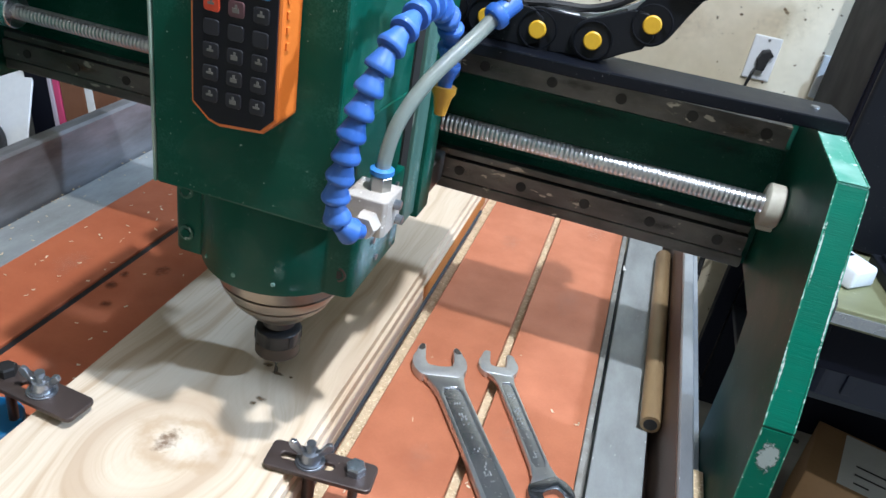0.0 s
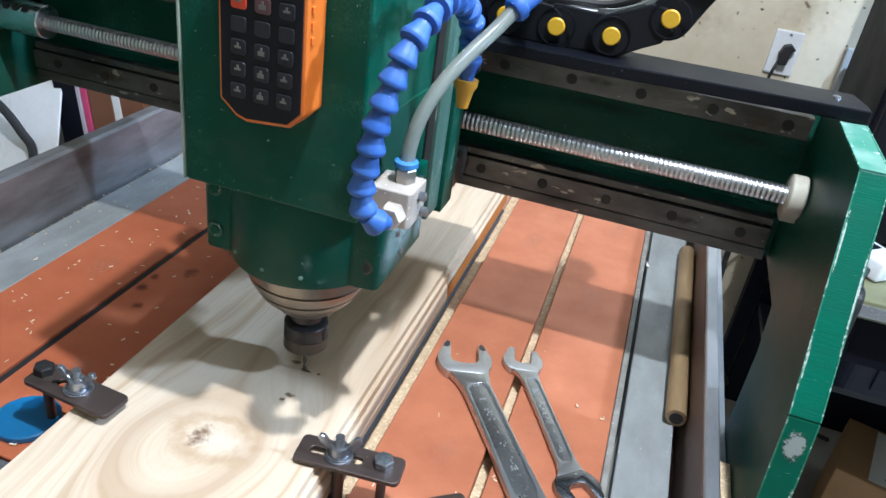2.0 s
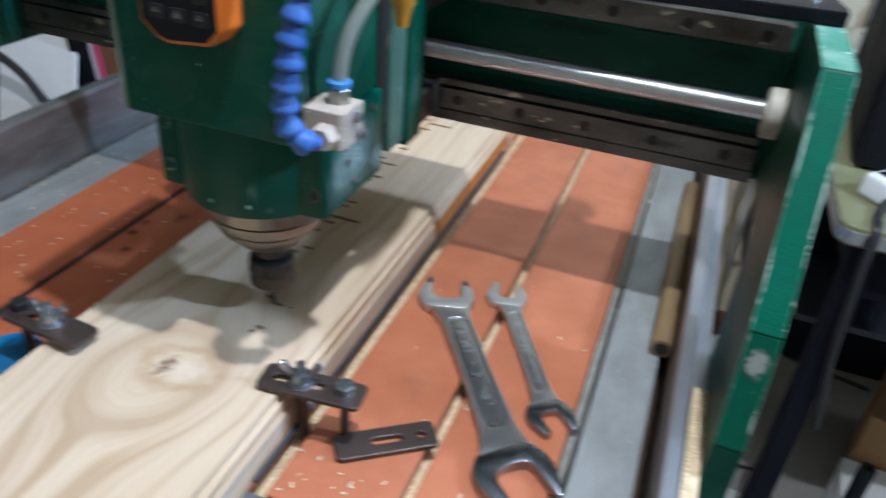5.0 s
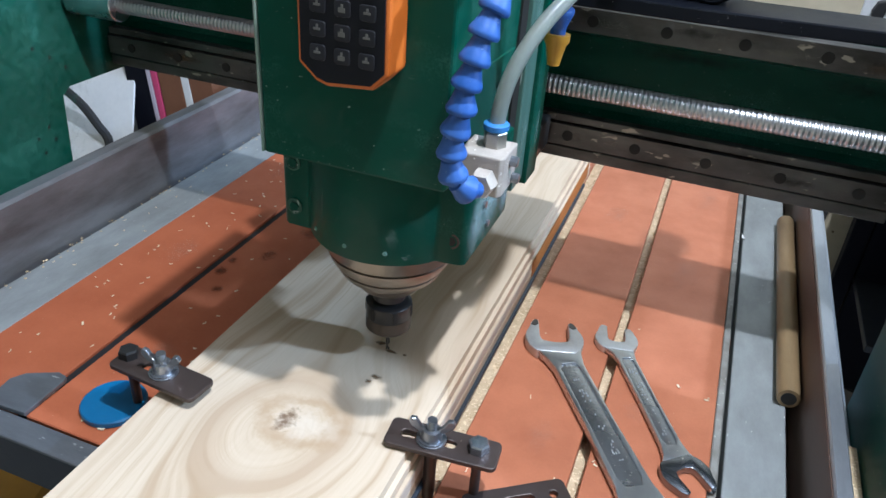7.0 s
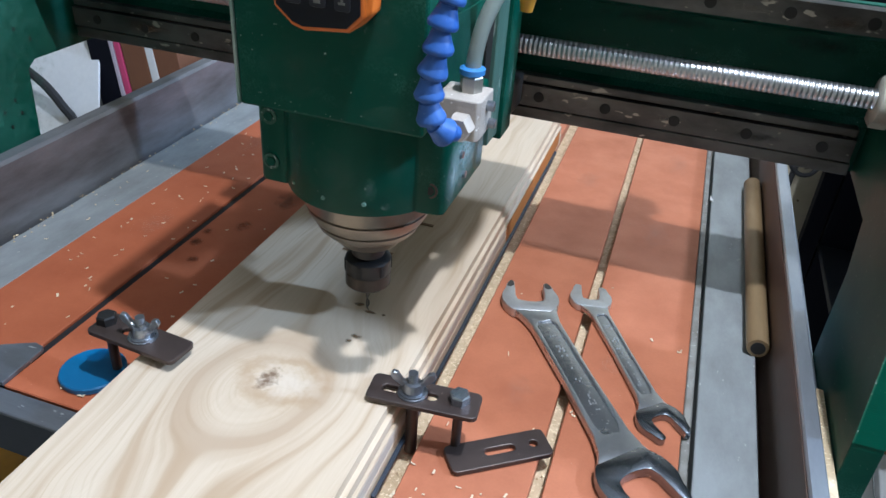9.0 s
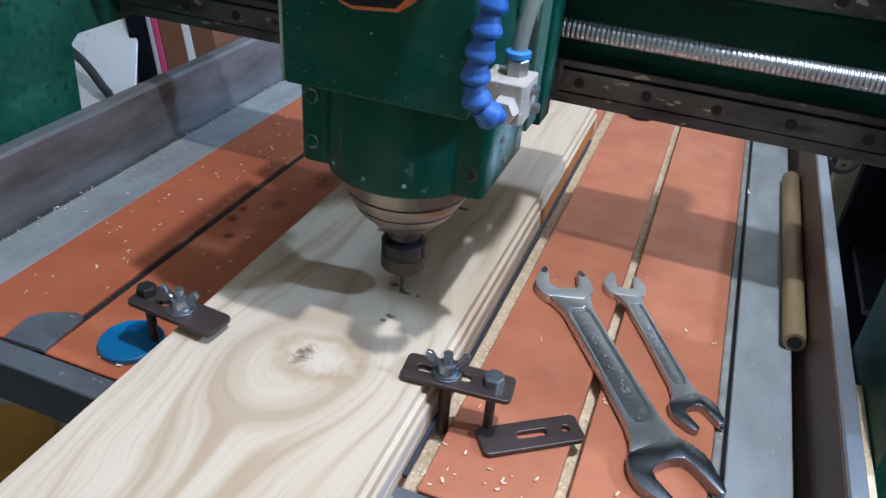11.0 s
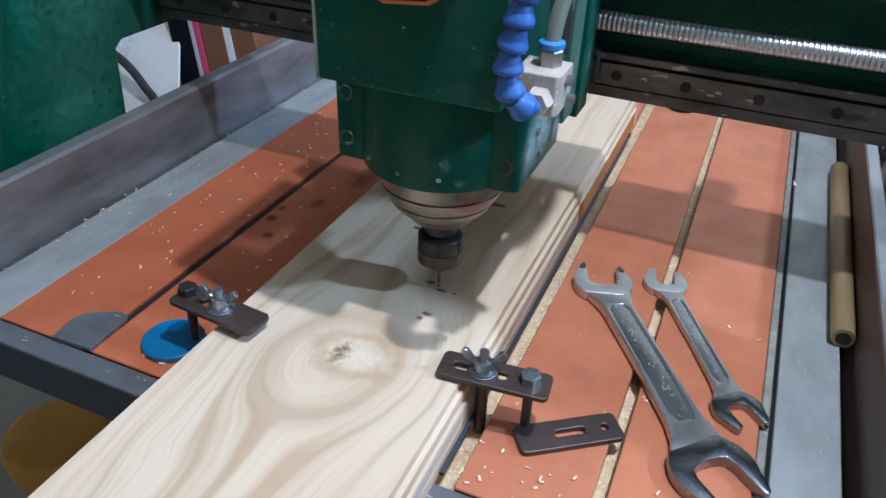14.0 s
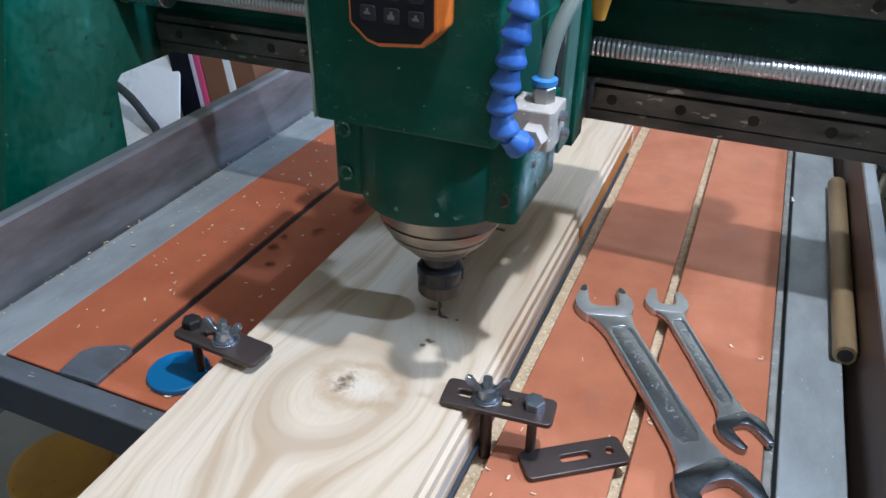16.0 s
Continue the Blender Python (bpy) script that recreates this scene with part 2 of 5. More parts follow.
NOSE = surface("turned_steel", (0.33, 0.29, 0.245), 0.33, 0.9, (0.20, 0.17, 0.14), 50, 0.8, relief=0.1)
NUT = surface("black_collet_nut", (0.030, 0.029, 0.030), 0.33, 0.5, (0.055, 0.05, 0.045), 70, 0.7)
NUTBAND = surface("brown_collet_band", (0.075, 0.060, 0.048), 0.36, 0.6, (0.05, 0.04, 0.035), 90, 0.7)
DARKIRON = surface("dark_brown_iron", (0.060, 0.044, 0.040), 0.42, 0.45, (0.105, 0.075, 0.062), 60, 0.8, (0.17, 0.13, 0.11), 0.72, 200, 0.15)
ZINC = surface("zinc_plated_steel", (0.42, 0.44, 0.48), 0.28, 0.9, (0.13, 0.14, 0.16), 110, 0.9)
ORANGE = surface("orange_plastic_shell", (0.66, 0.165, 0.020), 0.42, 0, (0.55, 0.12, 0.015), 40, 0.6, relief=0.05)
KEYPAD = surface("keypad_membrane", (0.006, 0.007, 0.012), 0.42, 0, (0.012, 0.012, 0.018), 70, 0.6, (0.16, 0.16, 0.16), 0.75, 300, 0.05, shine=0.25)
KEY = surface("grey_rubber_key", (0.022, 0.023, 0.030), 0.45, 0, relief=0.05, shine=0.3)
KEYRED = surface("red_rubber_key", (0.62, 0.06, 0.02), 0.4, 0, relief=0.05)
KEYPLUM = surface("plum_rubber_key", (0.10, 0.045, 0.055), 0.45, 0, relief=0.05)
KEYBLUE = surface("blue_rubber_key", (0.03, 0.22, 0.55), 0.4, 0, relief=0.05)
LEGEND = surface("key_legend", (0.15, 0.145, 0.135), 0.5, 0, relief=0)
BLUE = surface("blue_hose_plastic", (0.022, 0.090, 0.36), 0.46, 0, (0.065, 0.16, 0.46), 120, 0.9, (0.30, 0.40, 0.60), 0.70, 500, 0.15)
BLUEDISC = surface("blue_plastic_disc", (0.012, 0.13, 0.30), 0.40, 0, (0.010, 0.10, 0.24), 40, 0.6, relief=0.05)
NOZZLE = surface("amber_nozzle", (0.62, 0.30, 0.03), 0.4, 0, relief=0.05)
YELLOW = surface("yellow_pin", (0.64, 0.38, 0.018), 0.45, 0, (0.48, 0.27, 0.012), 60, 0.6, relief=0.05)
VALVE = surface("dusty_pale_metal", (0.50, 0.445, 0.39), 0.6, 0.15, (0.23, 0.19, 0.165), 150, 0.8, (0.82, 0.78, 0.72), 0.66, 300, 0.25)
BRASSY = surface("nickel_fitting", (0.40, 0.38, 0.34), 0.46, 0.85, relief=0.08)
LIGHTBLUE = surface("light_blue_collar", (0.05, 0.19, 0.47), 0.42, 0, relief=0)
PINE = pine()
GROOVE = surface("scorched_carved_groove", (0.22, 0.135, 0.07), 0.85, 0, (0.13, 0.075, 0.04), 160, 0.9)
CUTFACE = surface("pale_sawn_edge", (0.55, 0.47, 0.39), 0.75, 0, (0.43, 0.35, 0.27), 60, 0.8, relief=0.4, stretch=(1, 0.1, 3))
STAIN = surface("orange_resin_band", (0.46, 0.17, 0.035), 0.6, 0, (0.30, 0.10, 0.02), 60, 0.8)
BAMBOO = surface("tan_varnished_tube", (0.30, 0.205, 0.105), 0.42, 0.1, (0.13, 0.085, 0.042), 120, 1.0, relief=0.1, stretch=(1, 0.2, 1))
CRUMB = surface("pale_sawdust_crumb", (0.70, 0.56, 0.36), 0.9, 0, (0.52, 0.38, 0.22), 300, 1.0, relief=0)
SHAVING = surface("pale_wood_shaving", (0.74, 0.62, 0.45), 0.8, 0, relief=0)
WHITE = surface("white_plastic", (0.76, 0.78, 0.80), 0.38, 0, (0.68, 0.70, 0.73), 30, 0.6, relief=0.04)
PANEL = surface("white_painted_panel", (0.82, 0.84, 0.88), 0.5, 0, (0.76, 0.78, 0.82), 20, 0.7, relief=0.05)
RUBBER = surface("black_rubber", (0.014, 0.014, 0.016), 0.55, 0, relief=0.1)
WALLPAINT = surface("stained_cream_wall", (0.72, 0.66, 0.53), 0.85, 0, (0.52, 0.44, 0.29), 11, 1.0, (0.16, 0.11, 0.065), 0.66, 40, 0.3)
CONCRETE = surface("grey_concrete", (0.33, 0.32, 0.30), 0.85, 0, (0.18, 0.165, 0.14), 8, 0.9, (0.40, 0.39, 0.37), 0.70, 90, 0.4)
CEILING = surface("white_ceiling_paint", (0.72, 0.72, 0.70), 0.9, 0, (0.65, 0.65, 0.62), 4, 0.7)
OLIVE = surface("scuffed_olive_laminate", (0.17, 0.17, 0.09), 0.4, 0, (0.25, 0.25, 0.14), 40, 0.9, (0.4, 0.4, 0.28), 0.70, 70, 0.1, (1, 4, 1))
CARD = surface("brown_cardboard", (0.36, 0.21, 0.10), 0.85, 0, (0.28, 0.16, 0.075), 20, 0.7)
PAPER = surface("white_label_paper", (0.72, 0.72, 0.70), 0.8, 0, relief=0)
NAVY = surface("dark_blue_plastic", (0.008, 0.013, 0.036), 0.4, 0, (0.018, 0.024, 0.05), 30, 0.8)
PINK = surface("pink_card", (0.62, 0.07, 0.20), 0.6, 0, relief=0.05)
LILAC = surface("pale_lilac_card", (0.55, 0.50, 0.60), 0.6, 0, relief=0.05)
MAROON = surface("brown_red_card", (0.20, 0.085, 0.045), 0.7, 0, relief=0.05)
DARKBOX = surface("black_box_card", (0.006, 0.007, 0.013), 0.6, 0, (0.010, 0.010, 0.018), 30, 0.8, relief=0.05, shine=0.1)
MUSTARD = surface("mustard_plastic", (0.50, 0.25, 0.012), 0.45, 0, (0.20, 0.09, 0.010), 26, 0.9, (0.12, 0.08, 0.03), 0.70, 60, 0.1)
REDSTRIP = surface("red_trim", (0.45, 0.012, 0.02), 0.35, 0, relief=0)
BOTTLE = surface("pale_bottle_plastic", (0.60, 0.66, 0.58), 0.4, 0, (0.42, 0.58, 0.40), 14, 0.8, relief=0)


def clear_plastic():
    m, nt, bsdf = shader("cloudy_clear_tube")
    bsdf.inputs["Base Color"].default_value = (0.44, 0.48, 0.44, 1)
    bsdf.inputs["Roughness"].default_value = 0.28
    bsdf.inputs["Transmission Weight"].default_value = 0.65
    bsdf.inputs["IOR"].default_value = 1.35
    return m


CLEAR = clear_plastic()


def glow(name, colour, strength):
    m, nt, bsdf = shader(name)
    bsdf.inputs["Emission Color"].default_value = (*colour, 1)
    bsdf.inputs["Emission Strength"].default_value = strength
    return m


BULBGLOW = glow("glowing_bulb", (1.0, 0.97, 0.91), 12)
TUBEGLOW = glow("glowing_tube", (0.86, 0.94, 1.0), 8)

def film(name, colour, rough=0.7, scale=3.0, cover=0.30, soft=0.22, strength=1.0, metal=0.0):
    """A thin film of dirt or wear with a ragged edge of its own shape."""
    m, nt, bsdf = shader(name)
    uv = nt.nodes.new("ShaderNodeTexCoord")
    sub = nt.nodes.new("ShaderNodeVectorMath")
    sub.operation = "SUBTRACT"
    sub.inputs[1].default_value = (0.5, 0.5, 0.0)
    nt.links.new(uv.outputs["UV"], sub.inputs[0])
    far = nt.nodes.new("ShaderNodeVectorMath")
    far.operation = "LENGTH"
    nt.links.new(sub.outputs[0], far.inputs[0])
    grain = noise_tex(nt, coords(nt, (scale * 40,) * 3), 1.0, 6, 0.68)
    drop = nt.nodes.new("ShaderNodeMath")
    drop.operation = "MULTIPLY_ADD"
    drop.inputs[1].default_value, drop.inputs[2].default_value = -1.3, 0.55 + cover
    nt.links.new(far.outputs["Value"], drop.inputs[0])
    add = nt.nodes.new("ShaderNodeMath")
    add.operation = "MULTIPLY"
    nt.links.new(drop.outputs[0], add.inputs[0])
    nt.links.new(grain, add.inputs[1])
    mask = ramp(nt, add.outputs[0], [(0.20, (0, 0, 0)), (0.20 + soft, (strength,) * 3)])
    nt.links.new(mask, bsdf.inputs["Alpha"])
    bsdf.inputs["Base Color"].default_value = (*colour, 1)
    bsdf.inputs["Roughness"].default_value = rough
    bsdf.inputs["Metallic"].default_value = metal
    bsdf.inputs["Specular IOR Level"].default_value = 0.25
    return m


SCUFF = film("rubbed_paint", (0.20, 0.33, 0.29), 0.7, 9.0, 0.12, 0.22, 0.60)
HAZE = film("thin_paint_dust", (0.14, 0.27, 0.21), 0.8, 4.0, 0.20, 0.40, 0.30)
BLUEDUST = film("pale_sawdust_film", (0.40, 0.52, 0.54), 0.85, 10.0, 0.40, 0.30, 0.62)
# lighter green film: dust, plus lamp light painted on the side faces
SIDE_DUST_LIGHT = film("dust_and_light_on_side_paint", (0.07, 0.27, 0.205), 0.7, 3.0, 0.45, 0.40, 0.60)
OILSMUDGE = film("soaked_oil", (0.12, 0.030, 0.016), 0.35, 2.5, 0.25, 0.20, 0.65)
PALESCUFF = film("pale_scuff", (0.58, 0.33, 0.24), 0.6, 2.5, 0.18, 0.40, 0.28)
CUTSMUDGE = film("dark_cut_fibre", (0.20, 0.125, 0.065), 0.85, 6.0, 0.30, 0.12, 0.75)
BAREMETAL = film("bare_worn_steel", (0.36, 0.33, 0.29), 0.40, 7.0, 0.22, 0.30, 0.55, 0.6)
WALLHOLE = film("chipped_plaster", (0.17, 0.125, 0.08), 0.9, 3.0, 0.30, 0.15, 0.8)
WALLGRIME = film("yellowed_grime", (0.42, 0.33, 0.19), 0.85, 1.0, 0.25, 0.35, 0.35)
OILFILM = film("dark_oil_film", (0.012, 0.010, 0.008), 0.35, 3.0, 0.25, 0.30, 0.7)
GREYFILM = film("bare_grey_primer", (0.27, 0.31, 0.30), 0.6, 9.0, 0.33, 0.06, 1.0)
CHIPFILM = film("white_paint_chips", (0.50, 0.58, 0.55), 0.6, 12.0, 0.20, 0.08, 0.85)
RUSTFILM = film("brown_rust_film", (0.17, 0.10, 0.06), 0.6, 4.0, 0.28, 0.25, 0.7)

# ---- mesh helpers ----
BASE = {}


def thing(name, at, label, category, group="", kind=""):
    ob = new(name)
    ob.empty_display_size = 0.02
    ob.location = at
    BASE[ob] = Vector(at)
    return tagged(ob, label, category, group, kind)


def root(ob):
    while ob.parent:
        ob = ob.parent
    return ob


def part(name, bm, material, parent=None, label="", smooth=False, local=False):
    """Links a bmesh, given in world places unless local, as one mesh under a thing or a part."""
    if parent is not None and not local:
        bmesh.ops.translate(bm, verts=bm.verts, vec=-BASE[root(parent)])
    bmesh.ops.recalc_face_normals(bm, faces=bm.faces)
    me = bpy.data.meshes.new(name)
    bm.to_mesh(me)
    bm.free()
    if smooth:
        me.polygons.foreach_set("use_smooth", [True] * len(me.polygons))
        me.update()
        me.set_sharp_from_angle(angle=radians(38))
    me.materials.append(material)
    ob = new(name, me)
    ob.parent = parent
    return tagged(ob, label)


def box(x0, x1, y0, y1, z0, z1, bevel=0.0, segments=2):
    bm = bmesh.new()
    bmesh.ops.create_cube(bm, size=1)
    for v in bm.verts:
        v.co = Vector(((x0 + x1) / 2 + v.co.x * (x1 - x0), (y0 + y1) / 2 + v.co.y * (y1 - y0), (z0 + z1) / 2 + v.co.z * (z1 - z0)))
    if bevel:
        bmesh.ops.bevel(bm, geom=bm.edges[:], offset=bevel, segments=segments, profile=0.5, affect="EDGES")
    return bm


def prism(outline, lo, hi, axis="z", bevel=0.0, holes=()):
    """An outline of (a, b) pairs drawn out along an axis; holes are outlines cut through it."""
    bm = bmesh.new()

    def at(a, b, h):
        return {"z": (a, b, h), "x": (h, a, b), "y": (a, h, b)}[axis]
    loops = []
    for ring in (outline, *holes):
        loops.append([bm.verts.new(at(a, b, lo)) for a, b in ring])
    edges = [bm.edges.new((r[i], r[(i + 1) % len(r)])) for r in loops for i in range(len(r))]
    if holes:
        faces = [g for g in bmesh.ops.triangle_fill(bm, edges=edges, use_beauty=True, use_dissolve=False)["geom"] if isinstance(g, bmesh.types.BMFace)]
    else:
        faces = [bm.faces.new(loops[0])]
    out = bmesh.ops.extrude_face_region(bm, geom=faces)
    shift = Vector(at(0, 0, hi - lo)) if axis != "y" else Vector((0, hi - lo, 0))
    bmesh.ops.translate(bm, verts=[g for g in out["geom"] if isinstance(g, bmesh.types.BMVert)], vec=shift)
    bmesh.ops.recalc_face_normals(bm, faces=bm.faces)
    if bevel:
        sharp = [e for e in bm.edges if len(e.link_faces) == 2 and e.calc_face_angle(0) > 0.7]
        bmesh.ops.bevel(bm, geom=sharp, offset=bevel, segments=2, profile=0.5, affect="EDGES")
    return bm


def lathe(profile, at=(0, 0, 0), direction=(0, 0, 1), segments=28, closed=True):
    """A profile of (radius, height) pairs turned round a direction."""
    bm = bmesh.new()
    turn = Vector((0, 0, 1)).rotation_difference(Vector(direction)).to_matrix()
    rings = []
    for r, h in profile:
        rings.append([bm.verts.new(Vector(at) + turn @ Vector((r * math.cos(2 * math.pi * i / segments), r * math.sin(2 * math.pi * i / segments), h))) for i in range(segments)])
    for a, b in zip(rings, rings[1:]):
        for i in range(segments):
            j = (i + 1) % segments
            bm.faces.new((a[i], a[j], b[j], b[i]))
    if closed:
        bm.faces.new(rings[0][::-1])
        bm.faces.new(rings[-1])
    return bm


def smooth_path(points, steps=10):
    """Points on a smooth curve through the given ones."""
    p = [Vector(q) for q in points]
    p = [2 * p[0] - p[1]] + p + [2 * p[-1] - p[-2]]
    out = []
    for i in range(1, len(p) - 2):
        for k in range(steps):
            t = k / steps
            out.append(0.5 * (2 * p[i] + (p[i + 1] - p[i - 1]) * t + (2 * p[i - 1] - 5 * p[i] + 4 * p[i + 1] - p[i + 2]) * t * t
                              + (3 * p[i] - p[i - 1] - 3 * p[i + 1] + p[i + 2]) * t ** 3))
    return out + [p[-2]]


def cable(points, radius, segments=8, steps=8):
    path = smooth_path(points, steps)
    bm = bmesh.new()
    rings, side = [], Vector((0.3, 0.2, 0.9)).normalized()
    for i, c in enumerate(path):
        d = (path[min(i + 1, len(path) - 1)] - path[max(i - 1, 0)]).normalized()
        side = (side - d * side.dot(d)).normalized()
        up = d.cross(side)
        rings.append([bm.verts.new(c + radius * (side * math.cos(2 * math.pi * k / segments) + up * math.sin(2 * math.pi * k / segments))) for k in range(segments)])
    for a, b in zip(rings, rings[1:]):
        for k in range(segments):
            bm.faces.new((a[k], a[(k + 1) % segments], b[(k + 1) % segments], b[k]))
    bm.faces.new(rings[0][::-1])
    bm.faces.new(rings[-1])
    return bm


def rounded(x0, x1, y0, y1, r, n=5):
    out = []
    for cx, cy, a in ((x1 - r, y1 - r, 0), (x0 + r, y1 - r, 90), (x0 + r, y0 + r, 180), (x1 - r, y0 + r, 270)):
        out += [(cx + r * math.cos(radians(a + 90 * i / n)), cy + r * math.sin(radians(a + 90 * i / n))) for i in range(n + 1)]
    return out


def circle(x, y, r, n=16):
    return [(x + r * math.cos(2 * math.pi * i / n), y + r * math.sin(2 * math.pi * i / n)) for i in range(n)]


def moved(bm, m):
    bmesh.ops.transform(bm, matrix=m, verts=bm.verts)
    return bm

def smudge(name, place, material, parent, label, nu=8, nv=6):
    """A film that follows a surface; place gives the point for two shares from 0 to 1."""
    bm = bmesh.new()
    grid = [[bm.verts.new(place(i / nu, j / nv)) for j in range(nv + 1)] for i in range(nu + 1)]
    uv = bm.loops.layers.uv.new("UVMap")
    for i in range(nu):
        for j in range(nv):
            f = bm.faces.new((grid[i][j], grid[i + 1][j], grid[i + 1][j + 1], grid[i][j + 1]))
            for loop, (a, b) in zip(f.loops, ((i, j), (i + 1, j), (i + 1, j + 1), (i, j + 1))):
                loop[uv].uv = (a / nu, b / nv)
    return part(name, bm, material, parent, label, smooth=True)


def flat_patch(x, y, z, wide, long):
    return lambda u, v: Vector((x + (u - 0.5) * wide, y + (v - 0.5) * long, z))


def front_patch(x, y, z, wide, tall):
    return lambda u, v: Vector((x + (u - 0.5) * wide, y, z + (v - 0.5) * tall))


def side_patch(x, y, z, wide, tall):
    return lambda u, v: Vector((x, y + (u - 0.5) * wide, z + (v - 0.5) * tall))


# ---- the room ----
BACK = 1.45


def room():
    tagged(part("floor", box(-2.2, 2.4, -1.9, BACK, -0.08, 0.0), CONCRETE), "grey stained concrete workshop floor", "floor", kind="structure")
    tagged(part("ceiling", box(-2.2, 2.4, -1.9, BACK, 2.62, 2.70), CEILING), "white painted ceiling", "ceiling", kind="structure")
    for name, b in (("wall_north", (-2.2, 2.4, BACK, BACK + 0.12)), ("wall_south", (-2.2, 2.4, -2.02, -1.9)),
                    ("wall_east", (2.4, 2.52, -2.02, BACK + 0.12)), ("wall_west", (-2.32, -2.2, -2.02, BACK + 0.12))):
        tagged(part(name, box(*b, -0.08, 2.70), WALLPAINT), "stained cream plaster wall with small holes", "wall", kind="structure")
    tagged(part("baseboard", box(-2.19, 2.39, BACK - 0.012, BACK - 0.0005, 0.0005, 0.075, 0.002), MAROON), "dull brown skirting along the back wall", "baseboard", kind="structure")
    rnd = random.Random(31)
    wall = bpy.data.objects["wall_north"]
    BASE[wall] = Vector((0, 0, 0))
    for k in range(26):
        x, z, w = rnd.uniform(0.10, 0.62), rnd.uniform(0.90, 1.06), rnd.uniform(0.006, 0.018)
        smudge("wall_stain", front_patch(x, BACK - 0.0008, z, w, w * rnd.uniform(0.6, 1.2)), WALLHOLE, wall, "dark chipped spot in the plaster", 4, 4)
    for x, z, w, h in ((0.30, 0.95, 0.35, 0.14), (0.52, 1.00, 0.20, 0.22), (0.45, 0.60, 0.3, 0.4), (0.10, 1.0, 0.4, 0.2)):
        smudge("wall_stain", front_patch(x, BACK - 0.0006, z, w, h), WALLGRIME, wall, "yellowed grime on the plaster")


room()


def ceiling_bulb():
    x, y, z = BULB
    b = thing("hanging_lamp", (x, y, 2.62), "small bare work lamp hanging on a cord over the bed", "lamp")
    part("cord", cable([(x, y, 2.62), (x + 0.004, y, 2.2), (x, y, z + 0.09)], 0.003), RUBBER, b)
    part("lamp_holder", lathe([(0.008, 0.095), (0.018, 0.085), (0.018, 0.05), (0.014, 0.045)], BULB), BLACK, b, smooth=True)
    part("bulb", lathe([(0.013, 0.044), (0.024, 0.034), (0.024, 0.026), (0.013, 0.020)], BULB), BULBGLOW, b, smooth=True)
    # unseen black cone, added to block upward light and ceiling bounce
    part("added_light_shield", lathe([(0.020, 0.052), (0.050, 0.020), (0.080, -0.040), (0.083, -0.041), (0.052, 0.024), (0.020, 0.056)], BULB, segments=36, closed=False), BLACK, b, "added black shield, unseen, that keeps light off the ceiling", smooth=True)


# unseen body added round each fill light
def fill_tube_lamp(at, turn):
    x, y, z = at
    spin = Matrix.Translation((x, y, 0)) @ pose(0, 0, 0, 0, 0, turn) @ Matrix.Translation((-x, -y, 0))
    f = thing("fill_tube_lamp", (x, y, 2.62), "added batten lamp, unseen, with a glowing tube for fill light", "lamp", "ceiling tubes")
    part("batten", moved(box(x - 0.03, x + 0.03, y - 0.6, y + 0.6, z + 0.04, 2.62, 0.004), spin), WHITE, f)
    part("tube", moved(lathe([(0.013, -0.58), (0.013, 0.58)], (x, y, z + 0.015), (0, 1, 0), 14), spin), TUBEGLOW, f, smooth=True)


def wall_lamp():
    x, y, z = PANEL_LAMP
    w = thing("wall_lamp", (2.40, y, z), "square white panel lamp on a wall bracket", "lamp")
    m = look(PANEL_LAMP, (0.0, 0.1, 0.82))
    part("lamp_panel", moved(box(-0.07, 0.07, -0.07, 0.07, 0.005, 0.03, 0.003), m), WHITE, w)
    part("lamp_face", moved(box(-0.055, 0.055, -0.055, 0.055, 0.0, 0.004), m), TUBEGLOW, w)
    part("bracket", cable([(x + 0.02, y, z + 0.03), (2.2, y, z + 0.10), (2.41, y, z + 0.10)], 0.012), BLACK, w)


ceiling_bulb()
fill_tube_lamp(FILL_TUBE, 0)
fill_tube_lamp(BACK_FILL_TUBE, 90)
wall_lamp()


def socket(x, z):
    y = BACK
    s = thing("wall_socket", (x, y - 0.01, z), "white wall socket plate with a black plug", "socket", "wall sockets")
    part("plate", box(x - 0.029, x + 0.029, y - 0.009, y, z - 0.047, z + 0.047, 0.0025), WHITE, s)
    part("plug", prism([(x - 0.006, z - 0.023), (x + 0.009, z - 0.021), (x + 0.012, z + 0.008), (x + 0.020, z + 0.012), (x + 0.008, z + 0.023), (x - 0.006, z + 0.018), (x - 0.012, z)], y - 0.034, y - 0.010, "y", 0.0025), RUBBER, s)
    part("plug_cable", cable([(x - 0.008, y - 0.026, z - 0.016), (x - 0.015, y - 0.034, z - 0.04), (x - 0.019, y - 0.026, z - 0.10), (x - 0.008, y - 0.015, z - 0.25)], 0.0035), RUBBER, s)
    part("screw", lathe([(0.003, 0), (0.003, 0.002)], (x + 0.002, y - 0.009, z + 0.040), (0, -1, 0), 10), ZINC, s)


socket(0.495, 0.909)
socket(0.643, 0.897)

# ---- the machine bed ----
TOP = 0.80
Y0, Y1 = -0.045, 1.05
EDGES = [(-0.2985, -0.2095), (-0.2010, -0.1065), (-0.0985, -0.004), (0.004, 0.0915), (0.1068, 0.1905), (0.1995, 0.2855)]


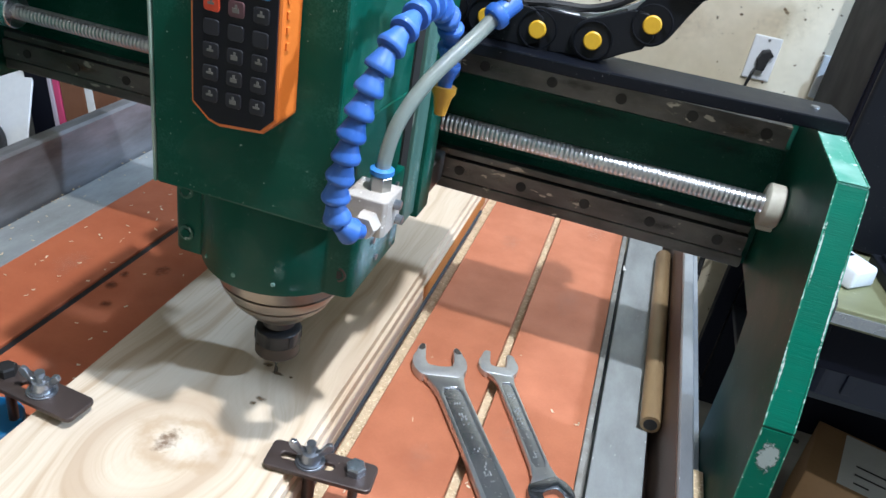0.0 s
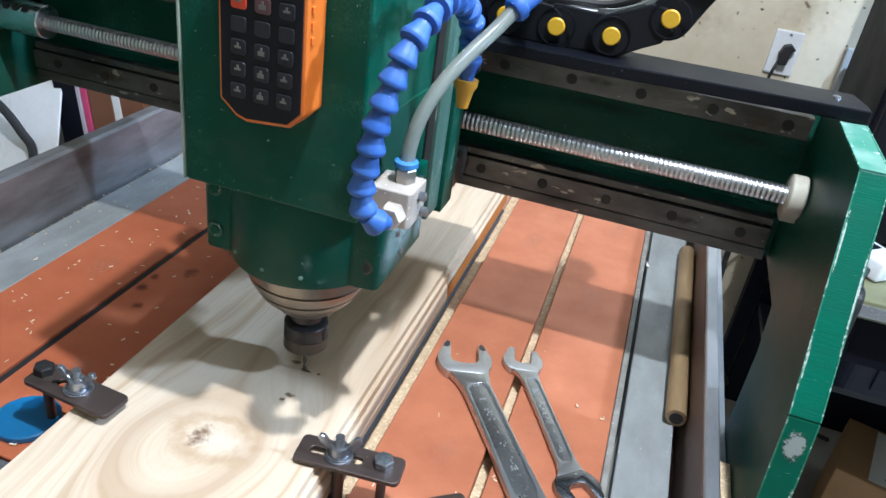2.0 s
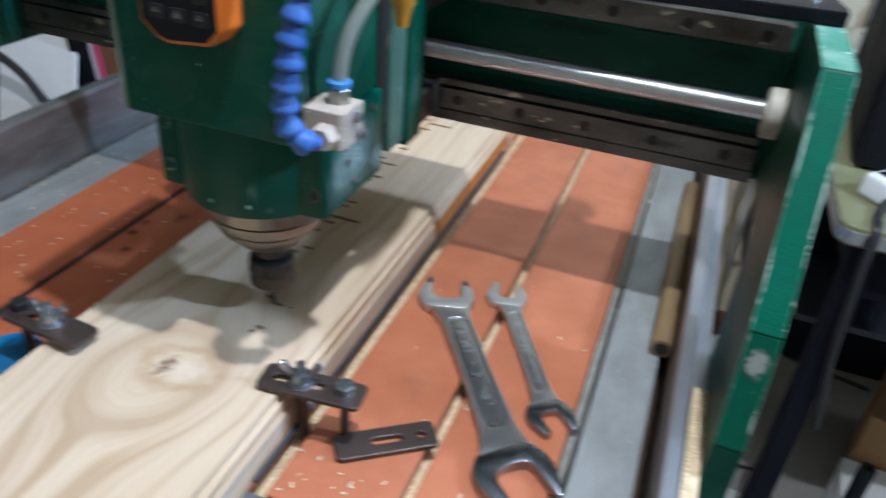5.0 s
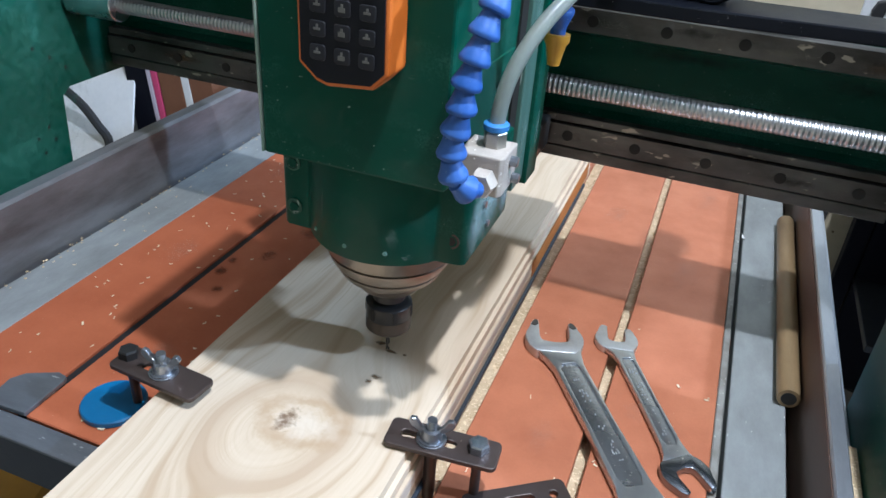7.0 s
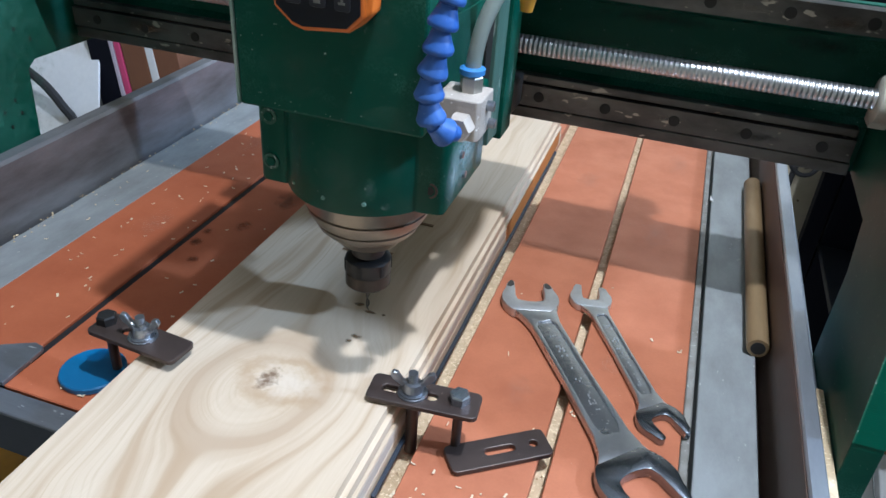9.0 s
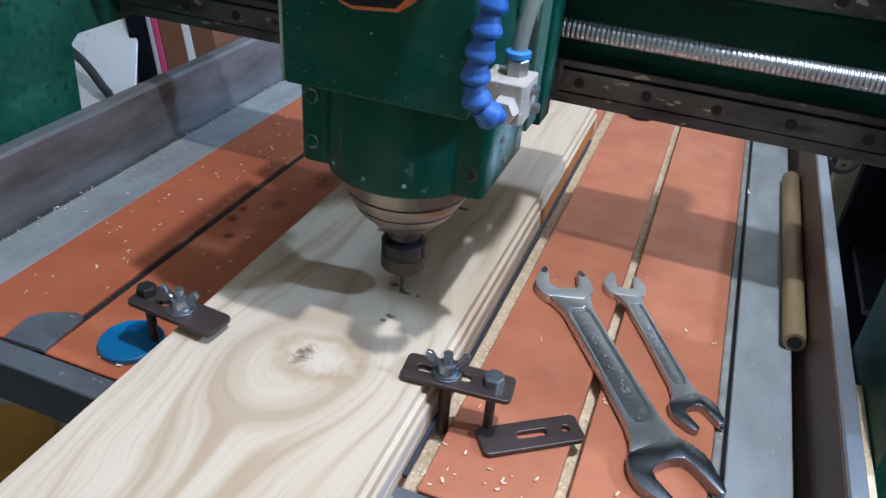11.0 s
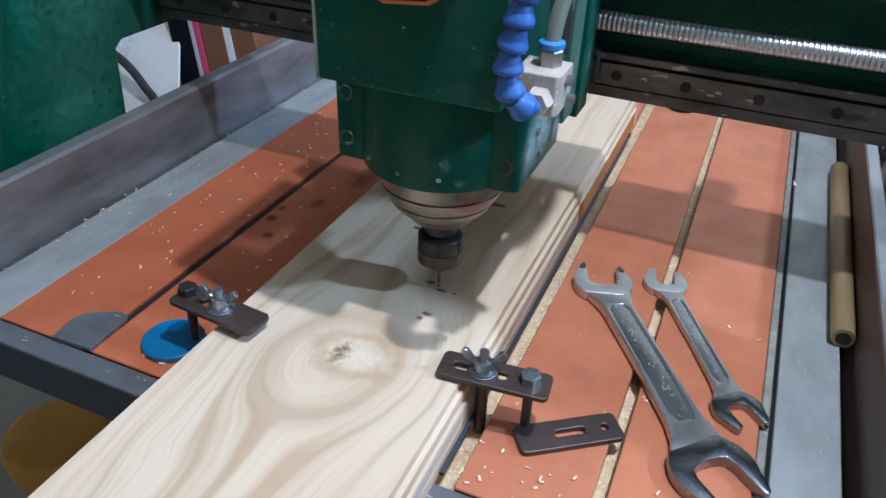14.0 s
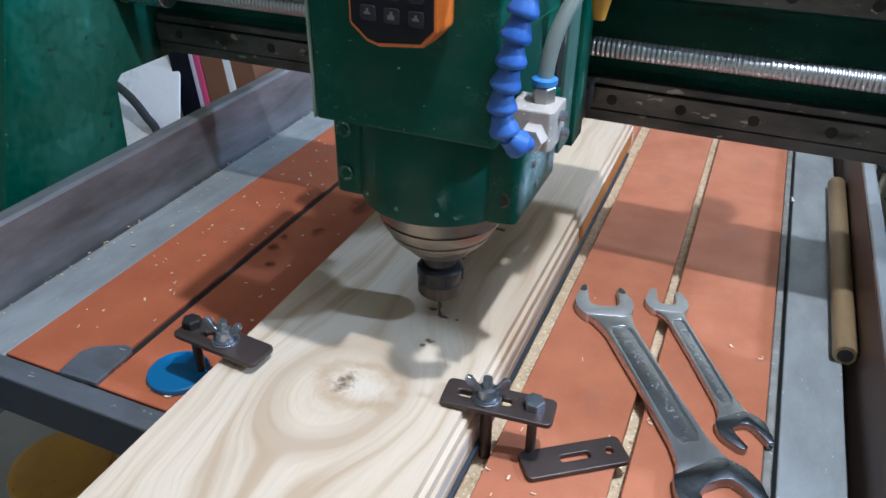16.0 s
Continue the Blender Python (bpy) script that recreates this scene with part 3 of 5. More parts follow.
def bed():
    m = thing("machine_bed", (0, 0.4, 0), "router machine bed of orange phenolic strips on a grey steel frame", "machine bed")
    part("base_board", box(-0.30, 0.288, Y0, Y1, TOP - 0.045, TOP - 0.014), CHIPBOARD, m, "speckled chipboard under the strips")
    for a, b in EDGES:
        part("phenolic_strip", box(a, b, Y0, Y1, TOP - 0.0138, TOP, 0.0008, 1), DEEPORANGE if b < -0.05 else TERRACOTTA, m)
    part("cut_edge", box(0.2862, 0.2922, Y0, Y1, TOP - 0.03, TOP - 0.002, 0.0008, 1), CUTEDGE, m, "rough pale strip along the orange board")
    part("side_strip", box(0.2955, 0.3405, Y0 - 0.02, Y1, TOP - 0.02, TOP - 0.001, 0.0012), ALU, m, "dull aluminium side strip")
    part("side_strip", box(-0.353, -0.2995, Y0 - 0.02, Y1, TOP - 0.02, TOP - 0.001, 0.0012), ALU, m, "dull aluminium side strip")
    # left angle: web and outward flange
    part("side_beam", prism([(-0.357, 0.70), (-0.357, 0.870), (-0.3595, 0.8735), (-0.3735, 0.8735), (-0.3735, 0.868), (-0.363, 0.867), (-0.363, 0.70)], -0.30, 1.05, "y"), STEEL, m, "tall grey steel side angle with a worn top flange")
    part("side_beam", prism([(0.3655, 0.66), (0.3655, 0.822), (0.3675, 0.825), (0.3782, 0.825), (0.3782, 0.66)], -0.30, 1.05, "y"), BRIGHT, m, "bright galvanised steel side angle")
    guide = part("side_beam", prism([(0.3508, 0.70), (0.3508, 0.8605), (0.3520, 0.8620), (0.3612, 0.8620), (0.3624, 0.8605), (0.3624, 0.70)], -0.30, 1.05, "y"), BRIGHT, m, "tall galvanised steel bar with a brown inner face")
    part("inner_face", box(0.3500, 0.3507, -0.30, 1.05, 0.70, 0.8585), BROWNSTEEL, guide, "dark brown inner face")
    part("channel_floor", box(0.3405, 0.3499, Y0, Y1, 0.72, 0.770), BROWNSTEEL, m)
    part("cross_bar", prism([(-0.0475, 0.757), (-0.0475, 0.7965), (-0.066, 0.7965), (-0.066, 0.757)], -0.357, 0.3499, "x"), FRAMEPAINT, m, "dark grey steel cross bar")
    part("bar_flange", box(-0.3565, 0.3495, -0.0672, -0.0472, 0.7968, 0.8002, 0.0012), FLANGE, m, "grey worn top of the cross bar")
    part("cross_bar", box(-0.357, 0.3655, Y1, Y1 + 0.02, 0.70, 0.80, 0.002), FRAMEPAINT, m)
    for x in (-0.36, 0.32):
        for y in (0.10, 0.98):
            part("leg", box(x, x + 0.05, y, y + 0.05, 0.0, 0.72, 0.003), FRAMEPAINT, m)
    part("bottom_rail", box(-0.36, 0.37, 0.11, 0.14, 0.10, 0.14, 0.003), FRAMEPAINT, m)
    part("packing_board", box(0.3668, 0.3782, -0.25, 0.150, 0.8253, 0.836, 0.001), CHIPBOARD, m, "chipboard strip on the steel angle")
    # black filler strip, painted shade for the deep left slot
    part("slot_shade", box(-0.2093, -0.2012, Y0, Y1, TOP - 0.0138, TOP - 0.0030), RUBBER, m, "black strip that stands for the shade in the slot")
    # loose slot cover
    part("slot_cover", prism([(-0.236, -0.048), (-0.2395, -0.022), (-0.233, -0.012), (-0.2115, -0.0005), (-0.203, -0.002), (-0.2005, -0.006), (-0.1990, -0.0465)], 0.8005, 0.8045, "z", 0.0006), FLANGE, m, "grey metal tongue over the slot")
    for x, y, w, l in ((-0.192, 0.185, 0.026, 0.030), (-0.193, 0.206, 0.020, 0.022), (-0.166, 0.230, 0.026, 0.040), (-0.176, 0.157, 0.020, 0.022), (-0.150, 0.300, 0.05, 0.08)):
        smudge("oil_stain", flat_patch(x, y, TOP + 0.0003, w, l), OILSMUDGE, m, "dark oil stain")
    for x, y, w, l in ((-0.25, 0.20, 0.07, 0.12), (0.15, 0.50, 0.06, 0.10), (0.24, 0.40, 0.07, 0.14), (0.16, 0.10, 0.05, 0.08), (0.25, 0.60, 0.06, 0.16), (-0.16, 0.06, 0.06, 0.08), (0.225, 0.16, 0.04, 0.06), (-0.26, 0.42, 0.06, 0.14)):
        smudge("scuff_mark", flat_patch(x, y, TOP + 0.0003, w, l), PALESCUFF, m, "pale rubbed scuff")
    return m


bed()


def pine_board():
    b = thing("pine_board", (0, 0, TOP), "pale pine board with one knot, clamped and half carved", "board")
    z = TOP
    outline = [(-0.0978, z + 0.0004), (-0.0978, z + 0.0385), (-0.0968, z + 0.0395), (0.0868, z + 0.0395), (0.0874, z + 0.0330), (0.0908, z + 0.0325), (0.0914, z + 0.0262),
               (0.0895, z + 0.0256), (0.0895, z + 0.0236), (0.0930, z + 0.0230), (0.0934, z + 0.0120), (0.0940, z + 0.0110), (0.0940, z + 0.0004)]
    part("timber", prism(outline, -0.30, 0.60, "y"), PINE, b)
    part("sawn_edge", box(0.0934, 0.0938, -0.30, 0.305, z + 0.0125, z + 0.0226), CUTFACE, b, "pale sawn edge")
    part("resin_band", box(0.0936, 0.0944, 0.31, 0.585, z + 0.004, z + 0.0226), STAIN, b, "orange resin band on the lower edge")
    part("dark_batten", prism([(0.0946, z + 0.0004), (0.0946, z + 0.004), (0.0972, z + 0.003), (0.0972, z + 0.0004)], -0.04, 0.56, "y"), FRAMEPAINT, b, "thin dark strip under the board edge")
    # carved bars of lettering that cannot be read, burnt brown
    rnd = random.Random(4)
    y = 0.175
    top = z + 0.0395
    while y < 0.56:
        run = rnd.choice((3, 4, 5))
        for k in range(run):
            x0 = -0.024 + rnd.uniform(-0.006, 0.004)
            length = rnd.choice((0.010, 0.022, 0.034))
            if k in (1,) and length > 0.02:
                x0 += 0.004
            if rnd.random() < 0.25:
                x0 += rnd.choice((0.014, 0.028))
            if x0 + length > 0.034:
                length = 0.034 - x0
            part("carved_bar", moved(box(0, length, 0, rnd.uniform(0.0026, 0.0046), 0, 0.0006), pose(x0, y, top + 0.0001, 0, 0, rnd.uniform(-3, 3))), GROOVE, b)
            y += rnd.uniform(0.007, 0.013)
        y += 0.016
    # small cuts near the cutter
    for x, yy, w, l in ((0.036, 0.066, 0.013, 0.009), (0.033, 0.059, 0.008, 0.008), (0.045, 0.099, 0.006, 0.005), (0.022, 0.105, 0.013, 0.008), (0.033, 0.0985, 0.016, 0.006)):
        smudge("carved_cut", flat_patch(x, yy, top + 0.0003, w, l), CUTSMUDGE, b, "small dark carved cut")
    return b


pine_board()

# ---- the gantry ----
GY = 0.295
RAIL_Z = (0.968, 1.069)


def gantry():
    g = thing("gantry", (0, 0.30, 0.945), "green steel router gantry with two oily rails and a ball screw", "gantry")
    # beam: back web, bottom and top flanges
    part("beam", prism([(GY + 0.022, 0.990), (GY + 0.022, 1.052), (GY + 0.014, 1.056), (GY + 0.014, 1.080), (GY + 0.030, 1.080), (GY + 0.030, 0.946), (GY + 0.014, 0.946), (GY + 0.014, 0.984)], -0.398, 0.379, "x"), GREEN, g, "dark green gantry beam")
    for z in RAIL_Z:
        rail = part("linear_rail", prism([(GY + 0.0138, z - 0.0100), (GY + 0.006, z - 0.0082), (GY + 0.004, z - 0.0100), (GY, z - 0.0095), (GY, z + 0.0095), (GY + 0.004, z + 0.0100), (GY + 0.006, z + 0.0082), (GY + 0.0138, z + 0.0100)], -0.396, 0.372, "x"), RAIL, g, "oily brown linear rail with bolt holes")
        shift = 0.0 if z < 1 else 0.006
        for k in range(-9, 4):
            x = 0.1700 + 0.0595 * k + shift
            if -0.39 < x < 0.37:
                part("bolt_hole", lathe([(0.0047, 0.0), (0.0047, 0.0006)], (x, GY - 0.0002, z), (0, -1, 0), 16), HOLE, rail)
    for x, z, w, h, mat in ((0.117, 0.9690, 0.030, 0.016, BAREMETAL), (0.150, 0.9690, 0.026, 0.013, BAREMETAL), (0.225, 0.969, 0.05, 0.010, BAREMETAL), (0.300, 0.967, 0.06, 0.014, OILFILM), (0.130, 1.0690, 0.05, 0.013, BAREMETAL), (0.270, 1.068, 0.07, 0.012, BAREMETAL), (0.335, 1.066, 0.06, 0.016, RUSTFILM), (0.20, 1.072, 0.07, 0.012, OILFILM), (-0.30, 0.969, 0.08, 0.014, RUSTFILM), (-0.20, 0.969, 0.07, 0.016, OILFILM)):
        smudge("rail_wear", front_patch(x, GY - 0.0007, z, w, h), mat, g, "worn patch on the oily rail")
    for x, z, w, h in ((0.20, 1.046, 0.20, 0.016), (0.33, 1.043, 0.10, 0.022), (0.12, 1.010, 0.16, 0.03), (0.30, 1.005, 0.14, 0.03)):
        smudge("oil_film", front_patch(x, GY + 0.0214, z, w, h), OILFILM, g, "dark oily film on the beam")
    part("ledge", box(-0.396, 0.372, GY + 0.003, GY + 0.0138, 0.979, 0.986, 0.001), RAIL, g, "oily steel ledge above the rail")
    part("lower_lip", box(-0.396, 0.374, GY + 0.001, GY + 0.0138, 0.9465, 0.957, 0.001), RAIL, g)
    part("top_cap", prism([(-0.40, 0.226), (0.20, 0.230), (0.398, 0.249), (0.398, 0.262), (0.392, 0.294), (0.20, 0.284), (-0.40, 0.280)], 1.0935, 1.1035, "z", 0.0012), BLACKPLATE, g, "black anodised cover plate with an overhang")
    for x in (0.376, 0.12, -0.2):
        part("cap_screw", lathe([(0.0035, 0), (0.003, 0.0012)], (x, 0.272, 1.1035), (0, 0, 1), 10), ZINC, g)
    # ball screw
    zs, ys, r = 1.024, 0.259, 0.0079
    prof = []
    x = -0.345
    while x < 0.366:
        prof += [(r * 0.93, x), (r * 0.985, x + 0.0007), (r, x + 0.0016), (r * 0.985, x + 0.0025), (r * 0.93, x + 0.0032)]
        x += 0.004
    part("ball_screw", lathe(prof, (0, ys, zs), (1, 0, 0), 18), SCREW, g, "shiny threaded ball screw", smooth=True)
    bearing = part("bearing", lathe([(0.009, -0.001), (0.0165, 0.0), (0.0175, 0.001), (0.0175, 0.012), (0.0165, 0.013)], (0.3655, ys + 0.001, zs), (1, 0, 0), 28), CREAM, g, "grimy cream bearing block", smooth=True)
    part("bearing_foot", box(0.366, 0.3785, ys - 0.004, ys + 0.016, zs - 0.021, zs - 0.012, 0.001), CREAM, bearing)
    coup = part("coupling", lathe([(0.0155, -0.395), (0.0165, -0.394), (0.0165, -0.338), (0.0155, -0.337)], (0, ys, zs), (1, 0, 0), 26), CHROME_DULL, g, "clamp coupling with screws", smooth=True)
    for k in range(3):
        part("coupling_screw", lathe([(0.0036, 0), (0.0036, 0.0008)], (-0.352 - 0.011 * k, ys - 0.0118, zs + 0.0118), (0, -0.7, 0.7), 12), HOLE, coup)
    # side plates
    plate = [(0.062, 0.700), (0.064, 0.860), (0.080, 0.946), (0.1535, 1.0895), (0.262, 1.0925), (0.330, 1.0925), (0.330, 0.9455), (0.225, 0.9425), (0.2115, 0.905), (0.2095, 0.700)]
    right = part("side_plate", prism(plate, 0.3790, 0.3985, "x", 0.0008), GREEN, g, "green side plate with a bare brushed front edge")

    def strip(a, b, lift=0.0006):
        (y0, z0), (y1, z1) = a, b
        n = Vector((0, -(z1 - z0), y1 - y0)).normalized()
        if n.y > 0 and abs(n.y) > 0.5:
            n = -n
        bm = bmesh.new()
        vs = []
        for h in (0, lift):
            for x, (yy, zz) in ((0.3798, a), (0.3977, a), (0.3977, b), (0.3798, b)):
                vs.append(bm.verts.new(Vector((x, yy, zz)) + n * h))
        for f in ((0, 1, 2, 3), (4, 5, 6, 7), (0, 1, 5, 4), (1, 2, 6, 5), (2, 3, 7, 6), (3, 0, 4, 7)):
            bm.faces.new([vs[i] for i in f])
        return bm
    part("front_edge", strip((0.0803, 0.9466), (0.1529, 1.0883)), GREEN_EDGE, right, "bright brushed green edge")
    part("front_edge", strip((0.0645, 0.8640), (0.0797, 0.9450)), GREEN_EDGE, right, "bright brushed green edge")

    def edge_patch(z0, z1, x0=0.3796, x1=0.3979):
        """A film on the sloping front edge between two heights."""
        def at(u, v):
            z = z0 + (z1 - z0) * v
            y = 0.0645 + (z - 0.864) * 0.1877 if z < 0.945 else 0.0803 + (z - 0.9466) * 0.5123
            return Vector((x0 + (x1 - x0) * u, y - 0.0013, z))
        return at
    smudge("worn_patch", edge_patch(0.912, 0.942), GREYFILM, right, "grey patch of worn paint", 10, 10)
    for z0, z1, x0, x1 in ((0.870, 0.905, 0.3955, 0.3990), (0.955, 1.000, 0.3788, 0.3812), (1.010, 1.085, 0.3790, 0.3815), (0.960, 1.080, 0.3962, 0.3988)):
        smudge("paint_chip", edge_patch(z0, z1, x0, x1), CHIPFILM, right, "white chips in the paint", 6, 16)
    part("top_edge", strip((0.1545, 1.0897), (0.2500, 1.0922)), GREEN_WORN, right, "worn pale top edge")
    for x0, x1 in ((0.3789, 0.3797), (0.3979, 0.3987)):
        for a, e in (((0.0645, 0.864), (0.0797, 0.945)), ((0.0803, 0.9466), (0.1529, 1.0883)), ((0.1545, 1.0898), (0.2500, 1.0923))):
            n = Vector((0, -(e[1] - a[1]), e[0] - a[0])).normalized()
            edge = bmesh.new()
            ring = [[edge.verts.new(Vector((x, p[0], p[1])) + n * h) for x, h in ((x0, -0.0006), (x1, -0.0006), (x1, 0.0008), (x0, 0.0008))] for p in (a, e)]
            for k in range(4):
                edge.faces.new((ring[0][k], ring[0][(k + 1) % 4], ring[1][(k + 1) % 4], ring[1][k]))
            edge.faces.new(ring[0])
            edge.faces.new(ring[1][::-1])
            part("chipped_corner", edge, CHIPPED, right, "chipped pale corner")
    mirror = [(0.062, 0.700), (0.060, 0.850), (0.1225, 1.036), (0.142, 1.0895), (0.262, 1.0925), (0.330, 1.0925), (0.330, 0.9370), (0.236, 0.9370), (0.226, 0.930), (0.2215, 0.860), (0.2200, 0.700)]
    left = part("side_plate", prism(mirror, -0.4185, -0.3990, "x", 0.0008), GREEN, g, "green side plate with drilled holes")
    for y, z in ((0.200, 0.985), (0.218, 0.972), (0.235, 0.958), (0.200, 0.905), (0.185, 0.897), (0.205, 0.890), (0.190, 0.880), (0.155, 0.985)):
        part("small_hole", lathe([(0.0018, 0), (0.0018, 0.0005)], (-0.3989, y, z), (1, 0, 0), 10), HOLE, left)
    # pale green films paint the lamp light on the inner face
    for y, z, wide, tall in ((0.20, 1.00, 0.20, 0.20), (0.16, 0.90, 0.18, 0.16), (0.25, 1.04, 0.14, 0.10)):
        smudge("dust_light_film", side_patch(-0.3986, y, z, wide, tall), SIDE_DUST_LIGHT, left, "faint film of dust and painted light")
    return g


GANTRY = gantry()


def cable_chain(g):
    """Black drag chain that lies on the cap and bends up at its end."""
    pts = [(-0.085, 1.1205, 0), (-0.040, 1.1205, 0), (0.005, 1.1205, 0), (0.047, 1.1205, 0), (0.0890, 1.1205, -2), (0.1190, 1.1195, -2), (0.1602, 1.1186, 1), (0.2032, 1.1196, 26), (0.2428, 1.1403, 60), (0.2650, 1.1780, 70), (0.280, 1.219, 88)]
    chain = part("cable_chain", box(-0.10, 0.17, 0.256, 0.276, 1.1036, 1.106, 0.001), BLACK, g, "black cable drag chain with yellow pins")
    for i, (x, z, a) in enumerate(pts):
        for y, t in ((0.254, 0.004), (0.286, 0.004)):
            outline = [(0.0175 * math.cos(radians(d)), 0.0165 * math.sin(radians(d))) for d in range(90, 271, 15)] + [(0.022, -0.0150), (0.034, -0.0150), (0.044, -0.009), (0.044, 0.009), (0.034, 0.0150), (0.022, 0.0150)]
            off = 0.0 if i % 2 else 0.0035
            part("link_plate", moved(prism(outline, -t, 0, "y", 0.001), pose(x, y + off, z, 0, -a, 0)), BLACK, chain)
        part("hub_ring", moved(prism(circle(0, 0, 0.0150, 24), -0.0012, 0, "y", 0.0004, [circle(0, 0, 0.0138, 24)]), pose(x, 0.2499, z)), BLACKPLATE, chain)
        part("pin", lathe([(0.0070, 0), (0.0070, 0.0016), (0.0060, 0.0024)], (x, 0.2499, z), (0, -1, 0), 20), YELLOW, chain, "yellow pin", smooth=True)
        part("cross_tie", moved(box(0.004, 0.028, 0.258, 0.284, 0.0115, 0.0145, 0.001), pose(x, 0, z, 0, -a, 0)), WHITE if i == 6 else BLACK, chain)
    part("wire", cable([(0.10, 0.275, 1.126), (0.17, 0.272, 1.131), (0.205, 0.270, 1.134), (0.243, 0.272, 1.158), (0.272, 0.272, 1.20)], 0.004), WHITE, chain)
    part("wire", cable([(0.10, 0.266, 1.125), (0.16, 0.266, 1.136), (0.20, 0.266, 1.141), (0.235, 0.266, 1.164), (0.262, 0.266, 1.21)], 0.003), RUBBER, chain)


cable_chain(GANTRY)

# ---- the spindle carriage ----
AX, AY = 0.031, 0.100


def carriage():
    c = thing("spindle_carriage", (AX, AY, 0.90), "green spindle carriage with a steel nose and a blue coolant hose", "spindle")
    # rear slide plates behind the cover
    part("slide_plate", prism([(-0.035, 0.955), (0.100, 0.955), (0.100, 1.195), (-0.035, 1.195)], 0.205, 0.235, "y", 0.001), GREEN, c, "green slide plate")
    part("rail_block", box(-0.030, 0.096, 0.2352, 0.292, 0.957, 0.985, 0.002), RAIL, c)
    part("rail_block", box(-0.030, 0.096, 0.2352, 0.292, 1.055, 1.083, 0.002), RAIL, c)
    part("z_rail", box(0.083, 0.0965, 0.176, 0.2048, 0.960, 1.190, 0.001), ZRAIL, c, "dusty z axis rail")
    part("z_rail", box(-0.033, -0.019, 0.176, 0.2048, 0.960, 1.190, 0.001), ZRAIL, c, "dusty z axis rail")
    part("side_slit", box(0.0900, 0.0932, 0.160, 0.1758, 0.985, 1.190), HOLE, c)
    part("cover_box", box(-0.0280, 0.0920, 0.0350, 0.1600, 1.0200, 1.195, 0.002), GREEN, c, "dark green sheet cover")
    part("side_trim", box(-0.0300, -0.0281, 0.0345, 0.160, 1.0205, 1.194, 0.0006), CHIP_EDGE, c, "worn pale edge of the cover")
    part("side_panel", prism([(0.062, 1.021), (0.150, 1.021), (0.150, 1.078), (0.062, 1.082)], 0.0921, 0.0940, "x", 0.0005), GREEN, c, "small green side panel")
    # spindle clamp: round front with bolting lugs
    r = 0.0575
    pts = [(-0.0370, 0.1600), (-0.0370, 0.0690), (-0.0330, 0.0665), (-0.0190, 0.0665)]
    start, stop = 215, 325
    pts += [(AX + r * math.cos(radians(a)), AY + r * math.sin(radians(a))) for a in range(start, stop + 1, 5)]
    pts += [(0.0830, 0.0670), (0.0950, 0.0690), (0.0975, 0.0720), (0.0975, 0.1600)]
    body = part("spindle_clamp", prism(pts, 0.9520, 1.0195, "z", 0.0018), GREEN, c, "green round-fronted spindle clamp", smooth=True)
    for x, y, z in ((-0.0275, 0.0662, 0.968), (-0.0275, 0.0662, 1.001), (0.0873, 0.0688, 0.970), (0.0873, 0.0688, 1.012)):
        part("clamp_bolt", lathe([(0.0058, 0.0), (0.0058, 0.0009), (0.0044, 0.0011), (0.0044, 0.0003), (0.0, 0.0003)], (x, y, z), (0, -1, 0), 20, closed=False), BOLTRING if x < 0 else DARKIRON, body, "recessed socket bolt")
        part("bolt_socket", lathe([(0.0035, 0.0), (0.0035, 0.0012)], (x, y, z), (0, -1, 0), 6), GREEN if x < 0 else HOLE, body)
    for a in (-98, -70, -128):
        part("rivet", lathe([(0.0017, 0), (0.0012, 0.0010)], (AX + r * math.cos(radians(a)), AY + r * math.sin(radians(a)), 0.962), (math.cos(radians(a)), math.sin(radians(a)), 0), 10), GREEN_WORN, body)

    def round_patch(angle, z, wide, tall):
        def at(u, v):
            a = radians(angle) + (u - 0.5) * wide / r
            return Vector((AX + (r + 0.0004) * math.cos(a), AY + (r + 0.0004) * math.sin(a), z + (v - 0.5) * tall))
        return at
    for angle, z, wide, tall, mat in ((-66, 0.974, 0.020, 0.036, SCUFF), (-56, 0.960, 0.018, 0.014, SCUFF), (-118, 0.985, 0.008, 0.050, SCUFF), (-128, 1.004, 0.020, 0.020, HAZE), (-90, 0.985, 0.060, 0.060, HAZE), (-50, 0.990, 0.030, 0.050, HAZE)):
        smudge("paint_scuff", round_patch(angle, z, wide, tall), mat, body, "patch of rubbed paint")
    for y, z, wide, tall, mat in ((0.112, 0.985, 0.095, 0.070, BLUEDUST), (0.085, 0.975, 0.040, 0.050, BLUEDUST), (0.150, 0.968, 0.030, 0.030, BLUEDUST)):
        smudge("sawdust_film", side_patch(0.0978, y, z, wide, tall), mat, body, "pale sawdust film")
    part("nose", lathe([(0.0465, 0.9518), (0.0465, 0.9375), (0.0442, 0.9370), (0.0442, 0.9352), (0.0456, 0.9348), (0.0440, 0.9300), (0.0408, 0.9248), (0.0384, 0.9244), (0.0384, 0.9226), (0.0394, 0.9222), (0.0372, 0.9178), (0.0348, 0.9152), (0.0326, 0.9149), (0.0326, 0.9134), (0.0300, 0.9120), (0.0240, 0.9040), (0.0130, 0.9030)], (AX, AY, 0), (0, 0, 1), 48), NOSE, c, "turned steel spindle nose", smooth=True)
    part("shaft", lathe([(0.0125, 0.9029), (0.0125, 0.8900)], (AX, AY, 0), (0, 0, 1), 28), NUT, c, smooth=True)
